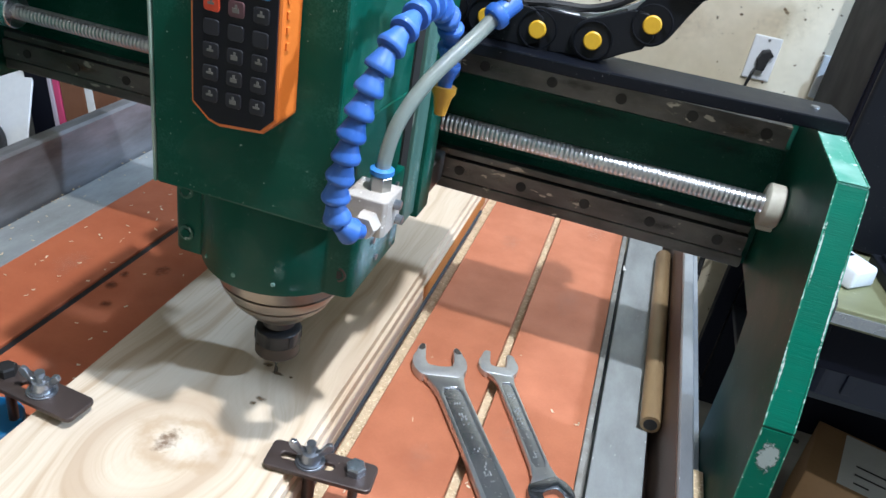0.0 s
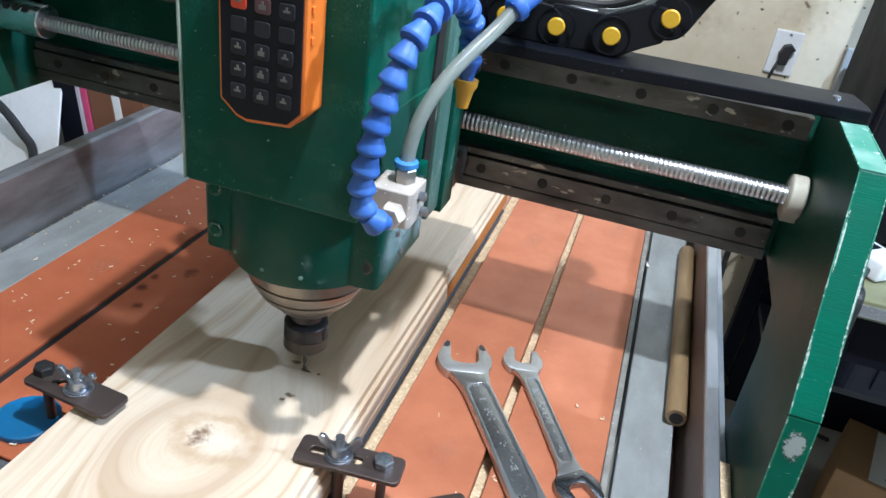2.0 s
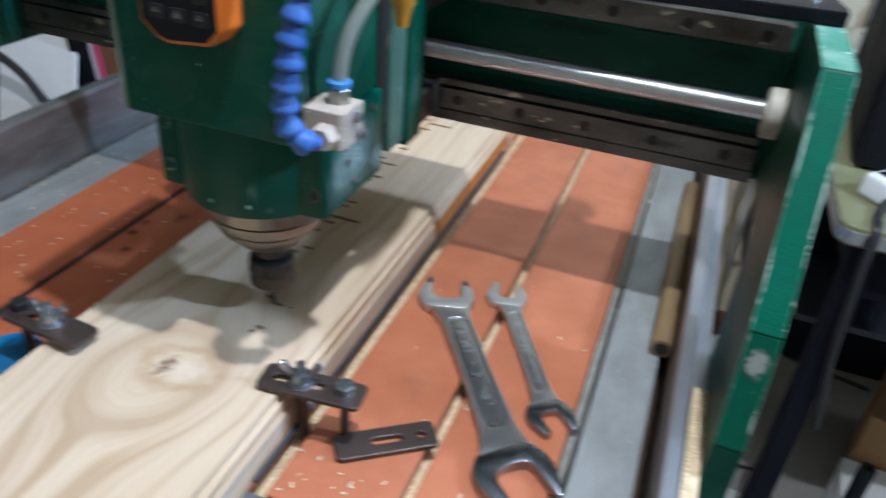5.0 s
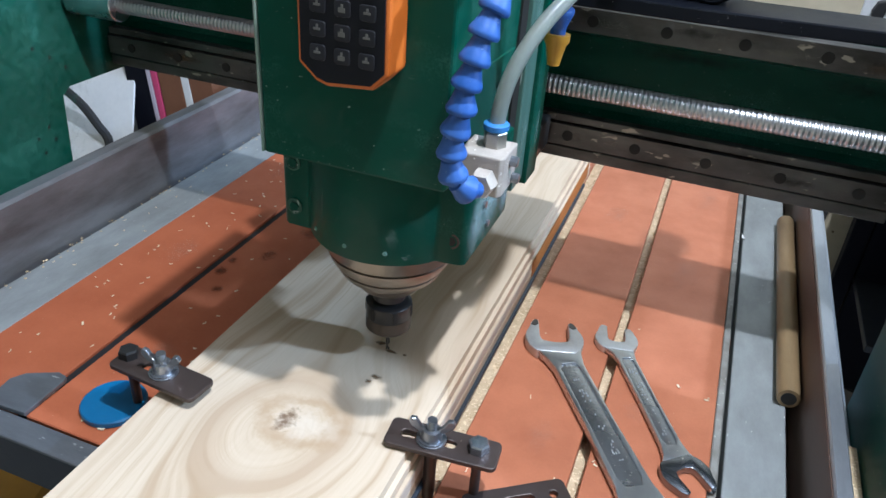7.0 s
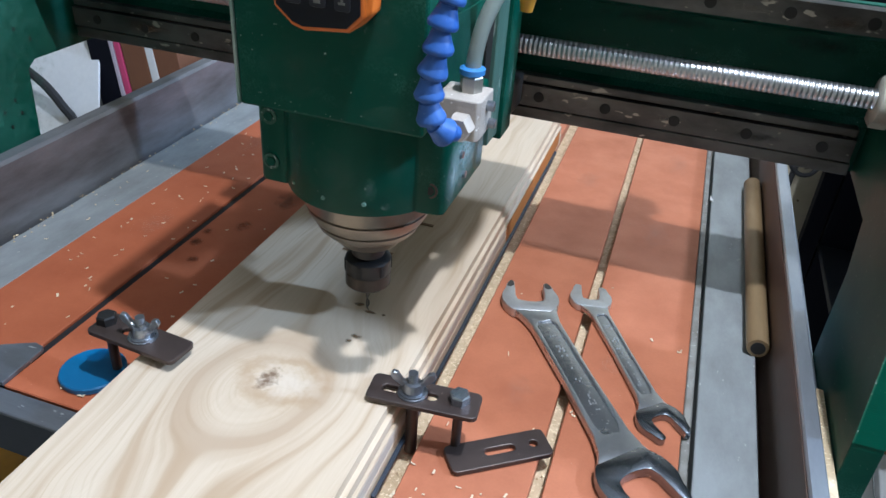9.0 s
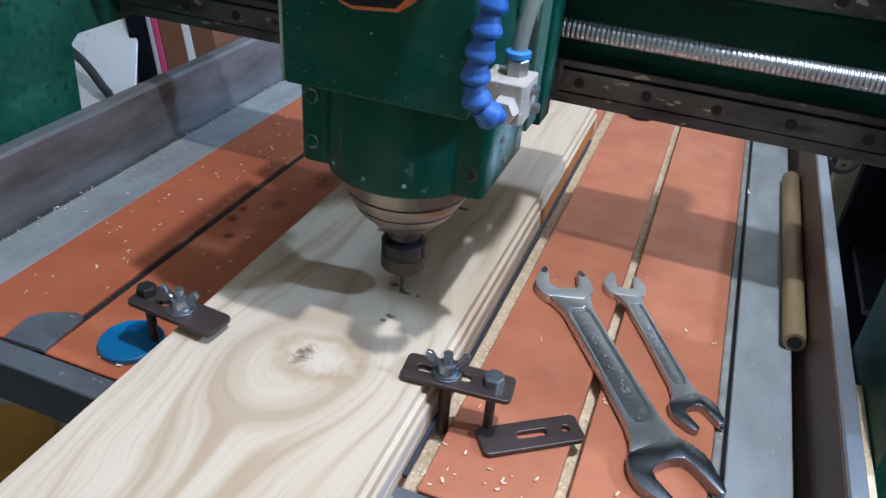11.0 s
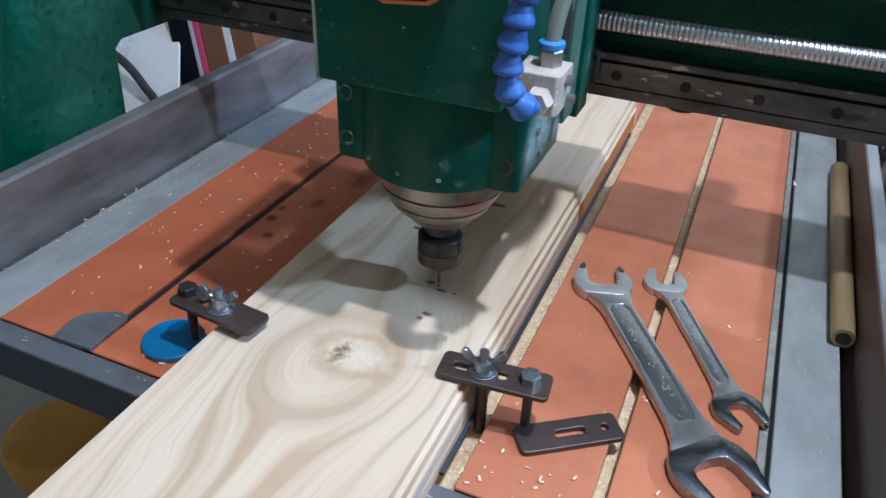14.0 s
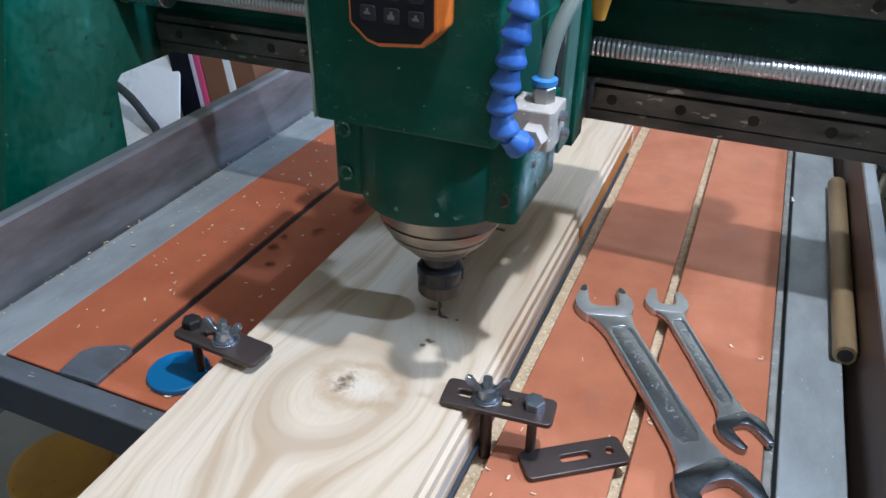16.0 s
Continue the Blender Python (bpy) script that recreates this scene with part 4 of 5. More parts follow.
    # loc-line hose: knuckle by knuckle
    hose_pts = [(0.1130, 0.030, 1.0300), (0.1085, 0.020, 1.0345), (0.1030, 0.016, 1.0430), (0.1015, 0.015, 1.0600), (0.1045, 0.015, 1.0765), (0.1058, 0.016, 1.0905), (0.1085, 0.018, 1.1045), (0.1108, 0.021, 1.1165),
                (0.1135, 0.025, 1.1280), (0.1165, 0.031, 1.1390), (0.1195, 0.040, 1.1470), (0.1215, 0.052, 1.1530), (0.1225, 0.068, 1.1560), (0.1235, 0.085, 1.1540), (0.1250, 0.100, 1.1480), (0.1265, 0.112, 1.1380), (0.1270, 0.118, 1.1250), (0.1268, 0.120, 1.1110), (0.1266, 0.121, 1.0985)]
    path = smooth_path(hose_pts, 12)
    hose = part("coolant_hose", cable(hose_pts, 0.0048, 12, 6), BLUE, c, "segmented blue coolant hose", smooth=True)
    walked = 0.0
    for a, q in zip(path, path[1:]):
        walked += (q - a).length
        if walked > 0.0125:
            walked = 0.0
            d = (q - a).normalized()
            part("hose_knuckle", lathe([(0.0052, -0.0056), (0.0078, -0.0050), (0.0084, -0.0036), (0.0083, -0.0022), (0.0068, 0.0012), (0.0057, 0.0042), (0.0050, 0.0066)], q, tuple(d), 18), BLUE, hose, smooth=True)
    part("nozzle", lathe([(0.0080, 0.0), (0.0080, -0.004), (0.0062, -0.007), (0.0038, -0.019), (0.0030, -0.019)], (0.1266, 0.121, 1.0985), (0, 0.05, 1), 18), NOZZLE, hose, "amber nozzle", smooth=True)
    for x, z, wide, tall in ((0.070, 1.030, 0.060, 0.030), (0.010, 1.050, 0.090, 0.070), (0.060, 1.085, 0.070, 0.110)):
        smudge("dust_light_film", front_patch(x, 0.0346, z, wide, tall), HAZE, c, "faint film of dust and painted light")
    # first film covers most of the side: dust and painted light
    for y, z, wide, tall, mat in ((0.095, 1.108, 0.120, 0.172, SIDE_DUST_LIGHT), (0.075, 1.110, 0.090, 0.150, HAZE), (0.110, 1.060, 0.080, 0.090, HAZE), (0.050, 1.050, 0.030, 0.080, SCUFF)):
        smudge("dust_light_film", side_patch(0.0944, y, z, wide, tall), mat, c, "faint film of dust and painted light")
    for y, z, wide, tall in ((0.190, 1.000, 0.030, 0.10), (0.190, 1.09, 0.028, 0.13)):
        smudge("dust_light_film", side_patch(0.0969, y, z, wide, tall), SCUFF, c, "faint film of dust and painted light")
    smudge("dust_light_film", side_patch(0.1004, 0.220, 1.000, 0.030, 0.09), SCUFF, c, "faint film of dust and painted light")
    # valve block with fittings
    v = part("valve_block", prism([(0.0950, 0.044), (0.1205, 0.044), (0.1225, 0.047), (0.1225, 0.073), (0.0950, 0.073)], 1.0200, 1.0445, "z", 0.0010), VALVE, c, "dusty pale valve block")
    part("hose_fitting", lathe([(0.0082, 0), (0.0084, 0.003), (0.0084, 0.006), (0.0072, 0.010)], (0.1125, 0.0438, 1.0300), (0, -1, 0), 6), VALVE, v)
    for x, y, z in ((0.1226, 0.060, 1.038), (0.1226, 0.067, 1.0245)):
        part("valve_screw", lathe([(0.0032, 0.0), (0.0032, 0.004), (0.0025, 0.0045)], (x, y, z), (1, 0, 0), 10), ZINC, v)
    for x, y, z in ((0.0977, 0.10, 0.985), (0.0977, 0.11, 0.966), (0.0977, 0.125, 1.000), (0.0977, 0.140, 1.012)):
        part("side_screw", lathe([(0.0026, 0.0), (0.0026, 0.002)], (x, y, z), (1, 0, 0), 10), ZINC, body)
    part("push_fitting", lathe([(0.0070, 0.0), (0.0070, 0.0085), (0.0062, 0.0095)], (0.1112, 0.062, 1.0445), (0, 0, 1), 6), BRASSY, v, "nickel fitting")
    part("fitting_collar", lathe([(0.0060, 0.0095), (0.0076, 0.0105), (0.0076, 0.0135), (0.0060, 0.0145)], (0.1112, 0.062, 1.0445), (0, 0, 1), 22), LIGHTBLUE, v, "light blue collar", smooth=True)
    part("clear_hose", cable([(0.1112, 0.062, 1.056), (0.1122, 0.064, 1.070), (0.1145, 0.068, 1.084), (0.119, 0.076, 1.098), (0.1255, 0.088, 1.1115), (0.1335, 0.102, 1.1235), (0.1420, 0.116, 1.1350), (0.1500, 0.128, 1.1470)], 0.0046, 14, 8), CLEAR, v, "cloudy clear air hose", smooth=True)
    top = part("hose_end", lathe([(0.0072, 0.0), (0.0085, 0.002), (0.0085, 0.006), (0.0066, 0.008), (0.0066, 0.02)], (0.1485, 0.126, 1.1450), (0.52, 0.75, 0.62), 20), BLUE, v, "blue hose connector", smooth=True)
    part("hose_branch", cable([(0.152, 0.133, 1.154), (0.160, 0.150, 1.165), (0.165, 0.19, 1.19), (0.16, 0.24, 1.25)], 0.006, 12), RUBBER, v, smooth=True)
    return c


CARRIAGE = carriage()


def collet():
    """Collet nut and cutter that spin with the spindle; poses are in the carriage's space."""
    nut = part("collet_nut", lathe([(0.0130, 0.0255), (0.0165, 0.0250), (0.0175, 0.0240), (0.0175, 0.0125), (0.0172, 0.0120)], segments=36), NUT, CARRIAGE, "black collet nut", smooth=True, local=True)
    part("nut_band", lathe([(0.0176, 0.0122), (0.0176, 0.0022), (0.0160, 0.0004), (0.0060, 0.0)], segments=36), NUTBAND, nut, smooth=True, local=True)
    for k in range(6):
        a = k * math.pi / 3
        part("nut_slot", moved(box(-0.0018, 0.0018, -0.0008, 0.0004, 0.0135, 0.0235, 0.0003), Matrix.Rotation(a, 4, "Z") @ Matrix.Translation((0, -0.0174, 0))), HOLE, nut, local=True)
    part("cutter_shank", lathe([(0.0030, 0.0), (0.0030, -0.0080), (0.0012, -0.0105)], segments=14), JAWDARK, nut, smooth=True, local=True)
    flute = bmesh.new()
    for s in range(2):
        prev = None
        for i in range(11):
            a, z = s * math.pi + i * 0.55, -0.0100 - i * 0.0016
            ring = [flute.verts.new((rr * math.cos(a + da), rr * math.sin(a + da), z)) for rr, da in ((0.0002, 0), (0.0016, -0.25), (0.0016, 0.45))]
            if prev:
                for k in range(3):
                    flute.faces.new((prev[k], prev[(k + 1) % 3], ring[(k + 1) % 3], ring[k]))
            prev = ring
    part("cutter_flute", flute, JAWDARK, nut, "twisted cutter flute", local=True)
    return nut


NUT_PART = collet()


def remote():
    y = 0.0115
    r = thing("remote_control", (0.038, 0.034, 1.12), "orange handheld remote with black keypad hung on the cover", "remote control")
    shell = [(0.0125, 1.0905), (0.0230, 1.0815), (0.0300, 1.0795), (0.0565, 1.0820), (0.0655, 1.0910), (0.0655, 1.1920), (0.0125, 1.1920)]
    part("shell", prism(shell, y, 0.0345, "y", 0.0016), ORANGE, r)
    pad = [(0.0145, 1.0920), (0.0240, 1.0838), (0.0300, 1.0820), (0.0555, 1.0843), (0.0632, 1.0920), (0.0632, 1.1900), (0.0145, 1.1900)]
    part("keypad", prism(pad, y - 0.0008, y + 0.001, "y", 0.0003), KEYPAD, r, "black keypad membrane")
    for row in range(8):
        for col in range(3):
            x, z = 0.0252 + col * 0.01415 + row * 0.0002, 1.0978 + row * 0.01225 - col * 0.0003
            material = KEY
            if row == 4:
                material = (KEYRED, KEYPLUM, KEY)[col]
            if row == 5 and col == 2:
                material = KEYBLUE
            key = part("key", prism(rounded(x - 0.0046, x + 0.0046, z - 0.0042, z + 0.0042, 0.0018, 3), y - 0.0018, y - 0.0006, "y", 0.0005), material, r)
            if row != 3:
                part("legend", box(x - 0.0020, x + 0.0018, y - 0.0021, y - 0.0018, z - 0.0006 - 0.0012 * (col % 2), z + 0.0006), LEGEND, key)
                part("legend", box(x - 0.0006, x + 0.0007, y - 0.0021, y - 0.0018, z + 0.0007, z + 0.0024), LEGEND, key)
    for k in range(5):
        part("grip_rib", box(0.0655, 0.0666, y + 0.004, y + 0.007, 1.130 + k * 0.008, 1.134 + k * 0.008, 0.0003), ORANGE, r)
    return r


REMOTE = remote()


# ---- clamps, wrenches and loose things on the bed ----
def slotted_plate(length, width, thick, slot=(0.30, 0.66), hole=0.86, bore=0.0032):
    outer = rounded(0, length, -width / 2, width / 2, 0.0045, 4)
    a, b = slot[0] * length, slot[1] * length
    cut = rounded(a, b, -bore, bore, bore * 0.98, 5)
    return prism(outer, 0, thick, "z", 0.0008, [cut[::-1], circle(hole * length, 0, bore, 14)])


def wing_nut(parent, x, y, z, turn):
    m = pose(x, y, z, 0, 0, turn)
    part("washer", lathe([(0.0035, 0), (0.0105, 0), (0.0105, 0.0012), (0.0096, 0.0014), (0.0096, 0.0028), (0.0035, 0.0028)], (x, y, z), segments=24), ZINC, parent, smooth=True)
    nut = part("wing_nut", lathe([(0.0076, 0.0028), (0.0078, 0.0045), (0.0060, 0.0095), (0.0035, 0.0100)], (x, y, z), segments=20), ZINC, parent, "zinc wing nut", smooth=True)
    for s in (1, -1):
        wing = [(0.0030, 0.0040), (0.0075, 0.0065), (0.0140, 0.0120), (0.0158, 0.0155), (0.0140, 0.0188), (0.0105, 0.0180), (0.0066, 0.0118), (0.0030, 0.0095)]
        part("wing", moved(prism([(s * a, b) for a, b in wing], -0.0019, 0.0019, "y", 0.0008), m), ZINC, nut)
    part("stud", lathe([(0.0026, 0), (0.0029, 0.0008)] + [(0.0030 + 0.0004 * (k % 2), 0.001 + 0.0008 * k) for k in range(22)], (x, y, z), segments=12), ZINC, parent, smooth=False)


def hex_bolt(parent, x, y, z, foot, material):
    part("bolt_head", lathe([(0.0074, 0), (0.0074, 0.0060), (0.0064, 0.0072), (0.0030, 0.0074)], (x, y, z), segments=6), material, parent)
    part("bolt_shank", lathe([(0.0036, foot), (0.0036, z)], (x, y, 0), segments=14), DARKIRON, parent, smooth=True)


def clamp(corner, turn, z, nut_at, bolt_at, foot, label, slot, hole, head, length=0.078, width=0.026):
    c = thing("hold_down_clamp", (bolt_at[0], bolt_at[1], TOP), label, "clamp", "hold-down clamps")
    part("clamp_plate", moved(slotted_plate(length, width, 0.0038, slot, hole), pose(corner[0], corner[1], z - 0.0038, 0, 0, turn)), DARKIRON, c, "dark iron slotted plate")
    wing_nut(c, *nut_at, z, turn + 10)
    hex_bolt(c, *bolt_at, z, foot, head)
    return c


r = clamp((0.0690, 0.0165), 5.5, 0.8450, (0.0995, 0.0195), (0.1320, 0.0240), 0.8002, "dark iron hold-down clamp with a wing nut on the board edge", (0.12, 0.62), 0.81, ZINC)
part("clamp_stud", lathe([(0.0045, 0.790), (0.0045, 0.8412)], (0.1000, 0.0195, 0), segments=14), DARKIRON, r, smooth=True)
c2 = clamp((-0.1400, -0.0030), -5.0, 0.8500, (-0.0985, -0.0062), (-0.1325, -0.0020), 0.8062, "dark iron clamp with a wing nut standing on a blue disc", (0.30, 0.60), 0.12, NUT)


def blue_disc():
    d = thing("blue_disc", (-0.149, -0.010, TOP), "round blue plastic disc under a clamp bolt", "disc")
    part("disc", lathe([(0.0235, 0.0003), (0.0245, 0.001), (0.0245, 0.0048), (0.0235, 0.0058)], (-0.149, -0.0095, TOP), segments=44), BLUEDISC, d, smooth=True)


blue_disc()


def loose_plate():
    p = thing("loose_clamp_plate", (0.16, 0.028, TOP), "spare dark iron slotted clamp plate lying on the bed", "clamp plate", "hold-down clamps")
    part("plate", moved(slotted_plate(0.076, 0.0255, 0.0042, (0.36, 0.66), 0.85, 0.0030), pose(0.1318, 0.0075, TOP + 0.0004, 0, 0, 36.0)), DARKIRON, p)


loose_plate()


def wrench(name, label, a, b, width_a, width_b, shank_a, shank_b, open_a, open_b, tilt_a, tilt_b, thick, z, worn=False):
    """Double open-ended wrench from head centre a to head centre b."""
    w = thing(name, (*((Vector(a) + Vector(b)) / 2), TOP), label, "wrench", "wrenches")
    axis = Vector((b[0] - a[0], b[1] - a[1]))
    length, angle = axis.length, math.degrees(math.atan2(axis.y, axis.x))

    def head(width, gap, tilt):
        """Outline of a jaw that opens away from the shank along +u, turned by tilt."""
        rad = width / 2
        pts = [(rad * math.cos(radians(d)), rad * math.sin(radians(d))) for d in range(140, 59, -10)]
        pts += [(rad * 0.78, rad * 0.80), (rad * 0.97, rad * 0.71), (rad * 1.03, rad * 0.62), (rad * 0.96, gap / 2)]
        pts += [(rad * 0.10, gap / 2)]
        pts += [(-rad * 0.02 - gap * 0.20 * math.sin(radians(q)), gap / 2 * math.cos(radians(q))) for q in range(30, 151, 20)]
        pts += [(rad * 0.10, -gap / 2), (rad * 0.88, -gap / 2), (rad * 0.95, -rad * 0.60), (rad * 0.90, -rad * 0.70), (rad * 0.74, -rad * 0.80)]
        pts += [(rad * math.cos(radians(d)), rad * math.sin(radians(d))) for d in range(-60, -141, -10)]
        t = radians(tilt)
        return [(u * math.cos(t) - v * math.sin(t), u * math.sin(t) + v * math.cos(t)) for u, v in pts]

    m = pose(a[0], a[1], z, 0, 0, angle)
    flip = Matrix.Rotation(math.pi, 4, "Z")
    part("jaw", moved(prism(head(width_a, open_a, tilt_a), 0, thick, "z", 0.0006), m @ flip), WORNJAW, w, "worn open jaw", smooth=True)
    # near jaw: the dark reflection is put into the chrome's colour
    part("jaw", moved(prism(head(width_b, open_b, tilt_b), 0, thick, "z", 0.0006), m @ Matrix.Translation((length, 0, 0))), CHROME_DARK_REFLECT, w, "worn open jaw with a dark reflection in its colour", smooth=True)
    ra, rb = width_a / 2, width_b / 2
    side = [(ra * 0.50, ra * 0.80), (ra * 0.95, shank_a * 0.66), (ra * 1.5, shank_a * 0.54), (length * 0.5, (shank_a + shank_b) / 4), (length - rb * 1.5, shank_b * 0.54), (length - rb * 0.95, shank_b * 0.66), (length - rb * 0.50, rb * 0.80)]
    outline = side + [(u, -v) for u, v in side[::-1]]
    shank = part("shank", moved(prism(outline, 0.0006, thick - 0.0016, "z", 0.0012), m), CHROME_DULL, w, "dull recessed chrome shank", smooth=True)
    inner = [(ra * 1.35, shank_a * 0.24), (ra * 1.6, shank_a * 0.36), (length - rb * 1.75, shank_b * 0.36), (length - rb * 1.45, shank_b * 0.24)]
    outer = [(u, v * 0.985) for u, v in side]
    part("rim", moved(prism(outer + [(u, -v) for u, v in outer[::-1]], thick - 0.0017, thick - 0.0003, "z", 0.0005, [inner + [(u, -v) for u, v in inner[::-1]]]), m), CHROME, w, "bright raised rim", smooth=True)
    rnd = random.Random(int(length * 1000))
    u = ra * 2.1
    while u < length - rb * 2.0:
        h = rnd.uniform(0.0008, 0.0020)
        for v in (-0.0022, 0.0, 0.0022):
            if rnd.random() < 0.6:
                part("raised_bar", moved(box(u, u + h, v - 0.0004, v + 0.0006, thick - 0.0017, thick - 0.0009), m), MARK_GLINT, shank)
        u += h + rnd.choice((0.0012, 0.0014, 0.0018, 0.012))
    if worn:
        gap = open_a / ra / 2
        for sign in (1, -1):
            tip = [(0.66, 0.80), (0.76, 0.78), (0.95, 0.69), (1.00, 0.62), (0.93, gap + 0.03), (0.72, gap + 0.02), (0.60, 0.66)]
            lie = m @ flip @ Matrix.Rotation(radians(tilt_a), 4, "Z")
            part("worn_tip", moved(prism([(u * ra * (1.0 if sign > 0 else 0.93), sign * v * ra) for u, v in tip], thick - 0.0002, thick + 0.0004, "z", 0.0002), lie), JAWDARK, w, "dark worn jaw tip")


wrench("large_wrench", "large chrome double open-ended wrench lying on the bed", (0.1420, 0.2150), (0.2595, 0.0360), 0.052, 0.060, 0.0245, 0.0265, 0.027, 0.032, -16, 14, 0.0090, TOP + 0.0004, True)
wrench("small_wrench", "small chrome double open-ended wrench lying on the bed", (0.1935, 0.2420), (0.2690, 0.1040), 0.0385, 0.0380, 0.0150, 0.0160, 0.0160, 0.0165, -16, 14, 0.0065, TOP + 0.0004)


def tan_tube():
    t = thing("tan_tube", (0.3400, 0.40, 0.7995), "tan varnished hollow tube lying beside the steel angle", "tube")
    part("tube_wall", lathe([(0.0060, -0.130), (0.0090, -0.130), (0.0096, -0.128), (0.0096, 0.210), (0.0092, 0.211)], (0.3402, 0.352, 0.8085), (0, 1, 0), 26, closed=True), BAMBOO, t, smooth=True)
    part("bore", lathe([(0.0062, -0.1306), (0.0062, -0.1302)], (0.3402, 0.352, 0.8085), (0, 1, 0), 16), HOLE, t)


tan_tube()


def shavings():
    rnd = random.Random(11)
    bm = bmesh.new()
    spots = [(-0.29, -0.212, 0.0, 0.45, 56), (-0.20, -0.11, 0.05, 0.40, 14), (0.105, 0.185, -0.04, 0.0, 17), (0.20, 0.28, -0.03, 0.10, 14), (-0.345, -0.302, 0.10, 0.50, 16), (0.105, 0.285, 0.02, 0.30, 12), (-0.16, -0.12, -0.035, -0.028, 5)]
    for x0, x1, y0, y1, n in spots:
        for _ in range(n):
            x, y, a = rnd.uniform(x0, x1), rnd.uniform(y0, y1), rnd.uniform(0, 360)
            l, w, curl = rnd.uniform(0.0014, 0.0050), rnd.uniform(0.0006, 0.0018), rnd.uniform(0.5, 2.2)
            m = pose(x, y, TOP + 0.0002, 0, 0, a)
            rows = []
            for k in range(4):
                s = k / 3 - 0.5
                h = 0.0005 + l * 0.35 * curl * s * s + 0.0004 * (k % 2)
                rows.append([bm.verts.new(m @ Vector((l * s, v, h + e))) for v, e in ((-w / 2, 0), (w / 2, 0), (w / 2, 0.0003), (-w / 2, 0.0003))])
            for p, q in zip(rows, rows[1:]):
                for k in range(4):
                    bm.faces.new((p[k], p[(k + 1) % 4], q[(k + 1) % 4], q[k]))
            bm.faces.new(rows[0])
            bm.faces.new(rows[-1][::-1])
    tagged(part("wood_shavings", bm, SHAVING), "scattered pale curled wood shavings on the bed", "shavings", kind="stuff")


shavings()


def sawdust():
    """Pale crumbs caught in the slots and against the edges of the strips."""
    rnd = random.Random(23)
    bm = bmesh.new()
    lanes = [(0.0985, 0.1075, -0.04, 0.62, 420, TOP - 0.0136), (0.1902, 0.1998, -0.04, 0.62, 150, TOP - 0.0136), (-0.356, -0.345, -0.02, 0.62, 120, TOP - 0.001)]
    for x0, x1, y0, y1, n, floor in lanes:
        for _ in range(n):
            c = Vector((rnd.uniform(x0, x1), rnd.uniform(y0, y1), floor))
            size = rnd.uniform(0.0005, 0.0017)
            ring = [bm.verts.new(c + Vector((size * rnd.uniform(0.6, 1.2) * math.cos(a), size * rnd.uniform(0.6, 1.2) * math.sin(a), size * 0.3))) for a in (0.3, 1.6, 2.9, 4.1, 5.2)]
            top = bm.verts.new(c + Vector((rnd.uniform(-0.3, 0.3) * size, rnd.uniform(-0.3, 0.3) * size, size * rnd.uniform(0.7, 1.1))))
            low = bm.verts.new(c)
            for k in range(5):
                bm.faces.new((ring[k], ring[(k + 1) % 5], top))
                bm.faces.new((ring[(k + 1) % 5], ring[k], low))
    tagged(part("sawdust", bm, CRUMB), "pale sawdust crumbs caught in the bed slots", "sawdust", kind="stuff")


sawdust()


# ---- things round the machine ----
def desk():
    d = thing("desk", (0.9, 1.05, 0), "small dark steel desk with a scuffed olive top", "desk")
    part("desk_top", prism(rounded(0.527, 1.50, 0.615, 1.30, 0.022, 5), 0.752, 0.780, "z", 0.002), OLIVE, d, "scuffed olive laminate top")
    part("edge_trim", prism(rounded(0.525, 1.502, 0.613, 1.302, 0.024, 5), 0.756, 0.774, "z", 0.001, [rounded(0.5272, 1.4998, 0.6152, 1.2998, 0.0218, 5)[::-1]]), CHROME_DULL, d, "metal edge trim")
    for x in (0.56, 1.43):
        for y in (0.65, 1.25):
            part("desk_leg", box(x, x + 0.035, y, y + 0.035, 0, 0.752, 0.003), DARKBOX, d)
    part("side_rail", box(0.565, 0.590, 0.685, 1.25, 0.68, 0.74, 0.002), DARKBOX, d)
    part("front_rail", box(0.595, 1.43, 0.655, 0.680, 0.66, 0.74, 0.002), DARKBOX, d)
    part("shelf", box(0.60, 1.42, 1.00, 1.28, 0.385, 0.400, 0.002), FRAMEPAINT, d)
    part("back_panel", box(0.60, 1.46, 1.255, 1.275, 0.12, 0.70), DARKBOX, d)


desk()


def mouse():
    m = thing("computer_mouse", (0.596, 0.735, 0.78), "white computer mouse with a black wheel patch on the desk", "mouse")
    m0 = pose(0.594, 0.712, 0.7805, 0, 0, 42)
    body = box(-0.026, 0.026, -0.034, 0.034, 0.0004, 0.033, 0.006, 3)
    for v in body.verts:
        v.co.x *= 1.08 - v.co.z * 6.0
        v.co.z *= 1.0 - 2.5 * max(0.0, -v.co.y)
    part("mouse_body", moved(body, m0), WHITE, m, smooth=True)
    part("wheel_patch", moved(box(-0.010, 0.010, 0.000, 0.026, 0.0331, 0.0343, 0.0005), m0), BLACK, m)
    part("mouse_cable", cable([(0.583, 0.683, 0.792), (0.575, 0.664, 0.788), (0.570, 0.640, 0.785), (0.568, 0.612, 0.780), (0.566, 0.600, 0.72), (0.575, 0.60, 0.60), (0.60, 0.62, 0.45)], 0.006), RUBBER, m)


mouse()


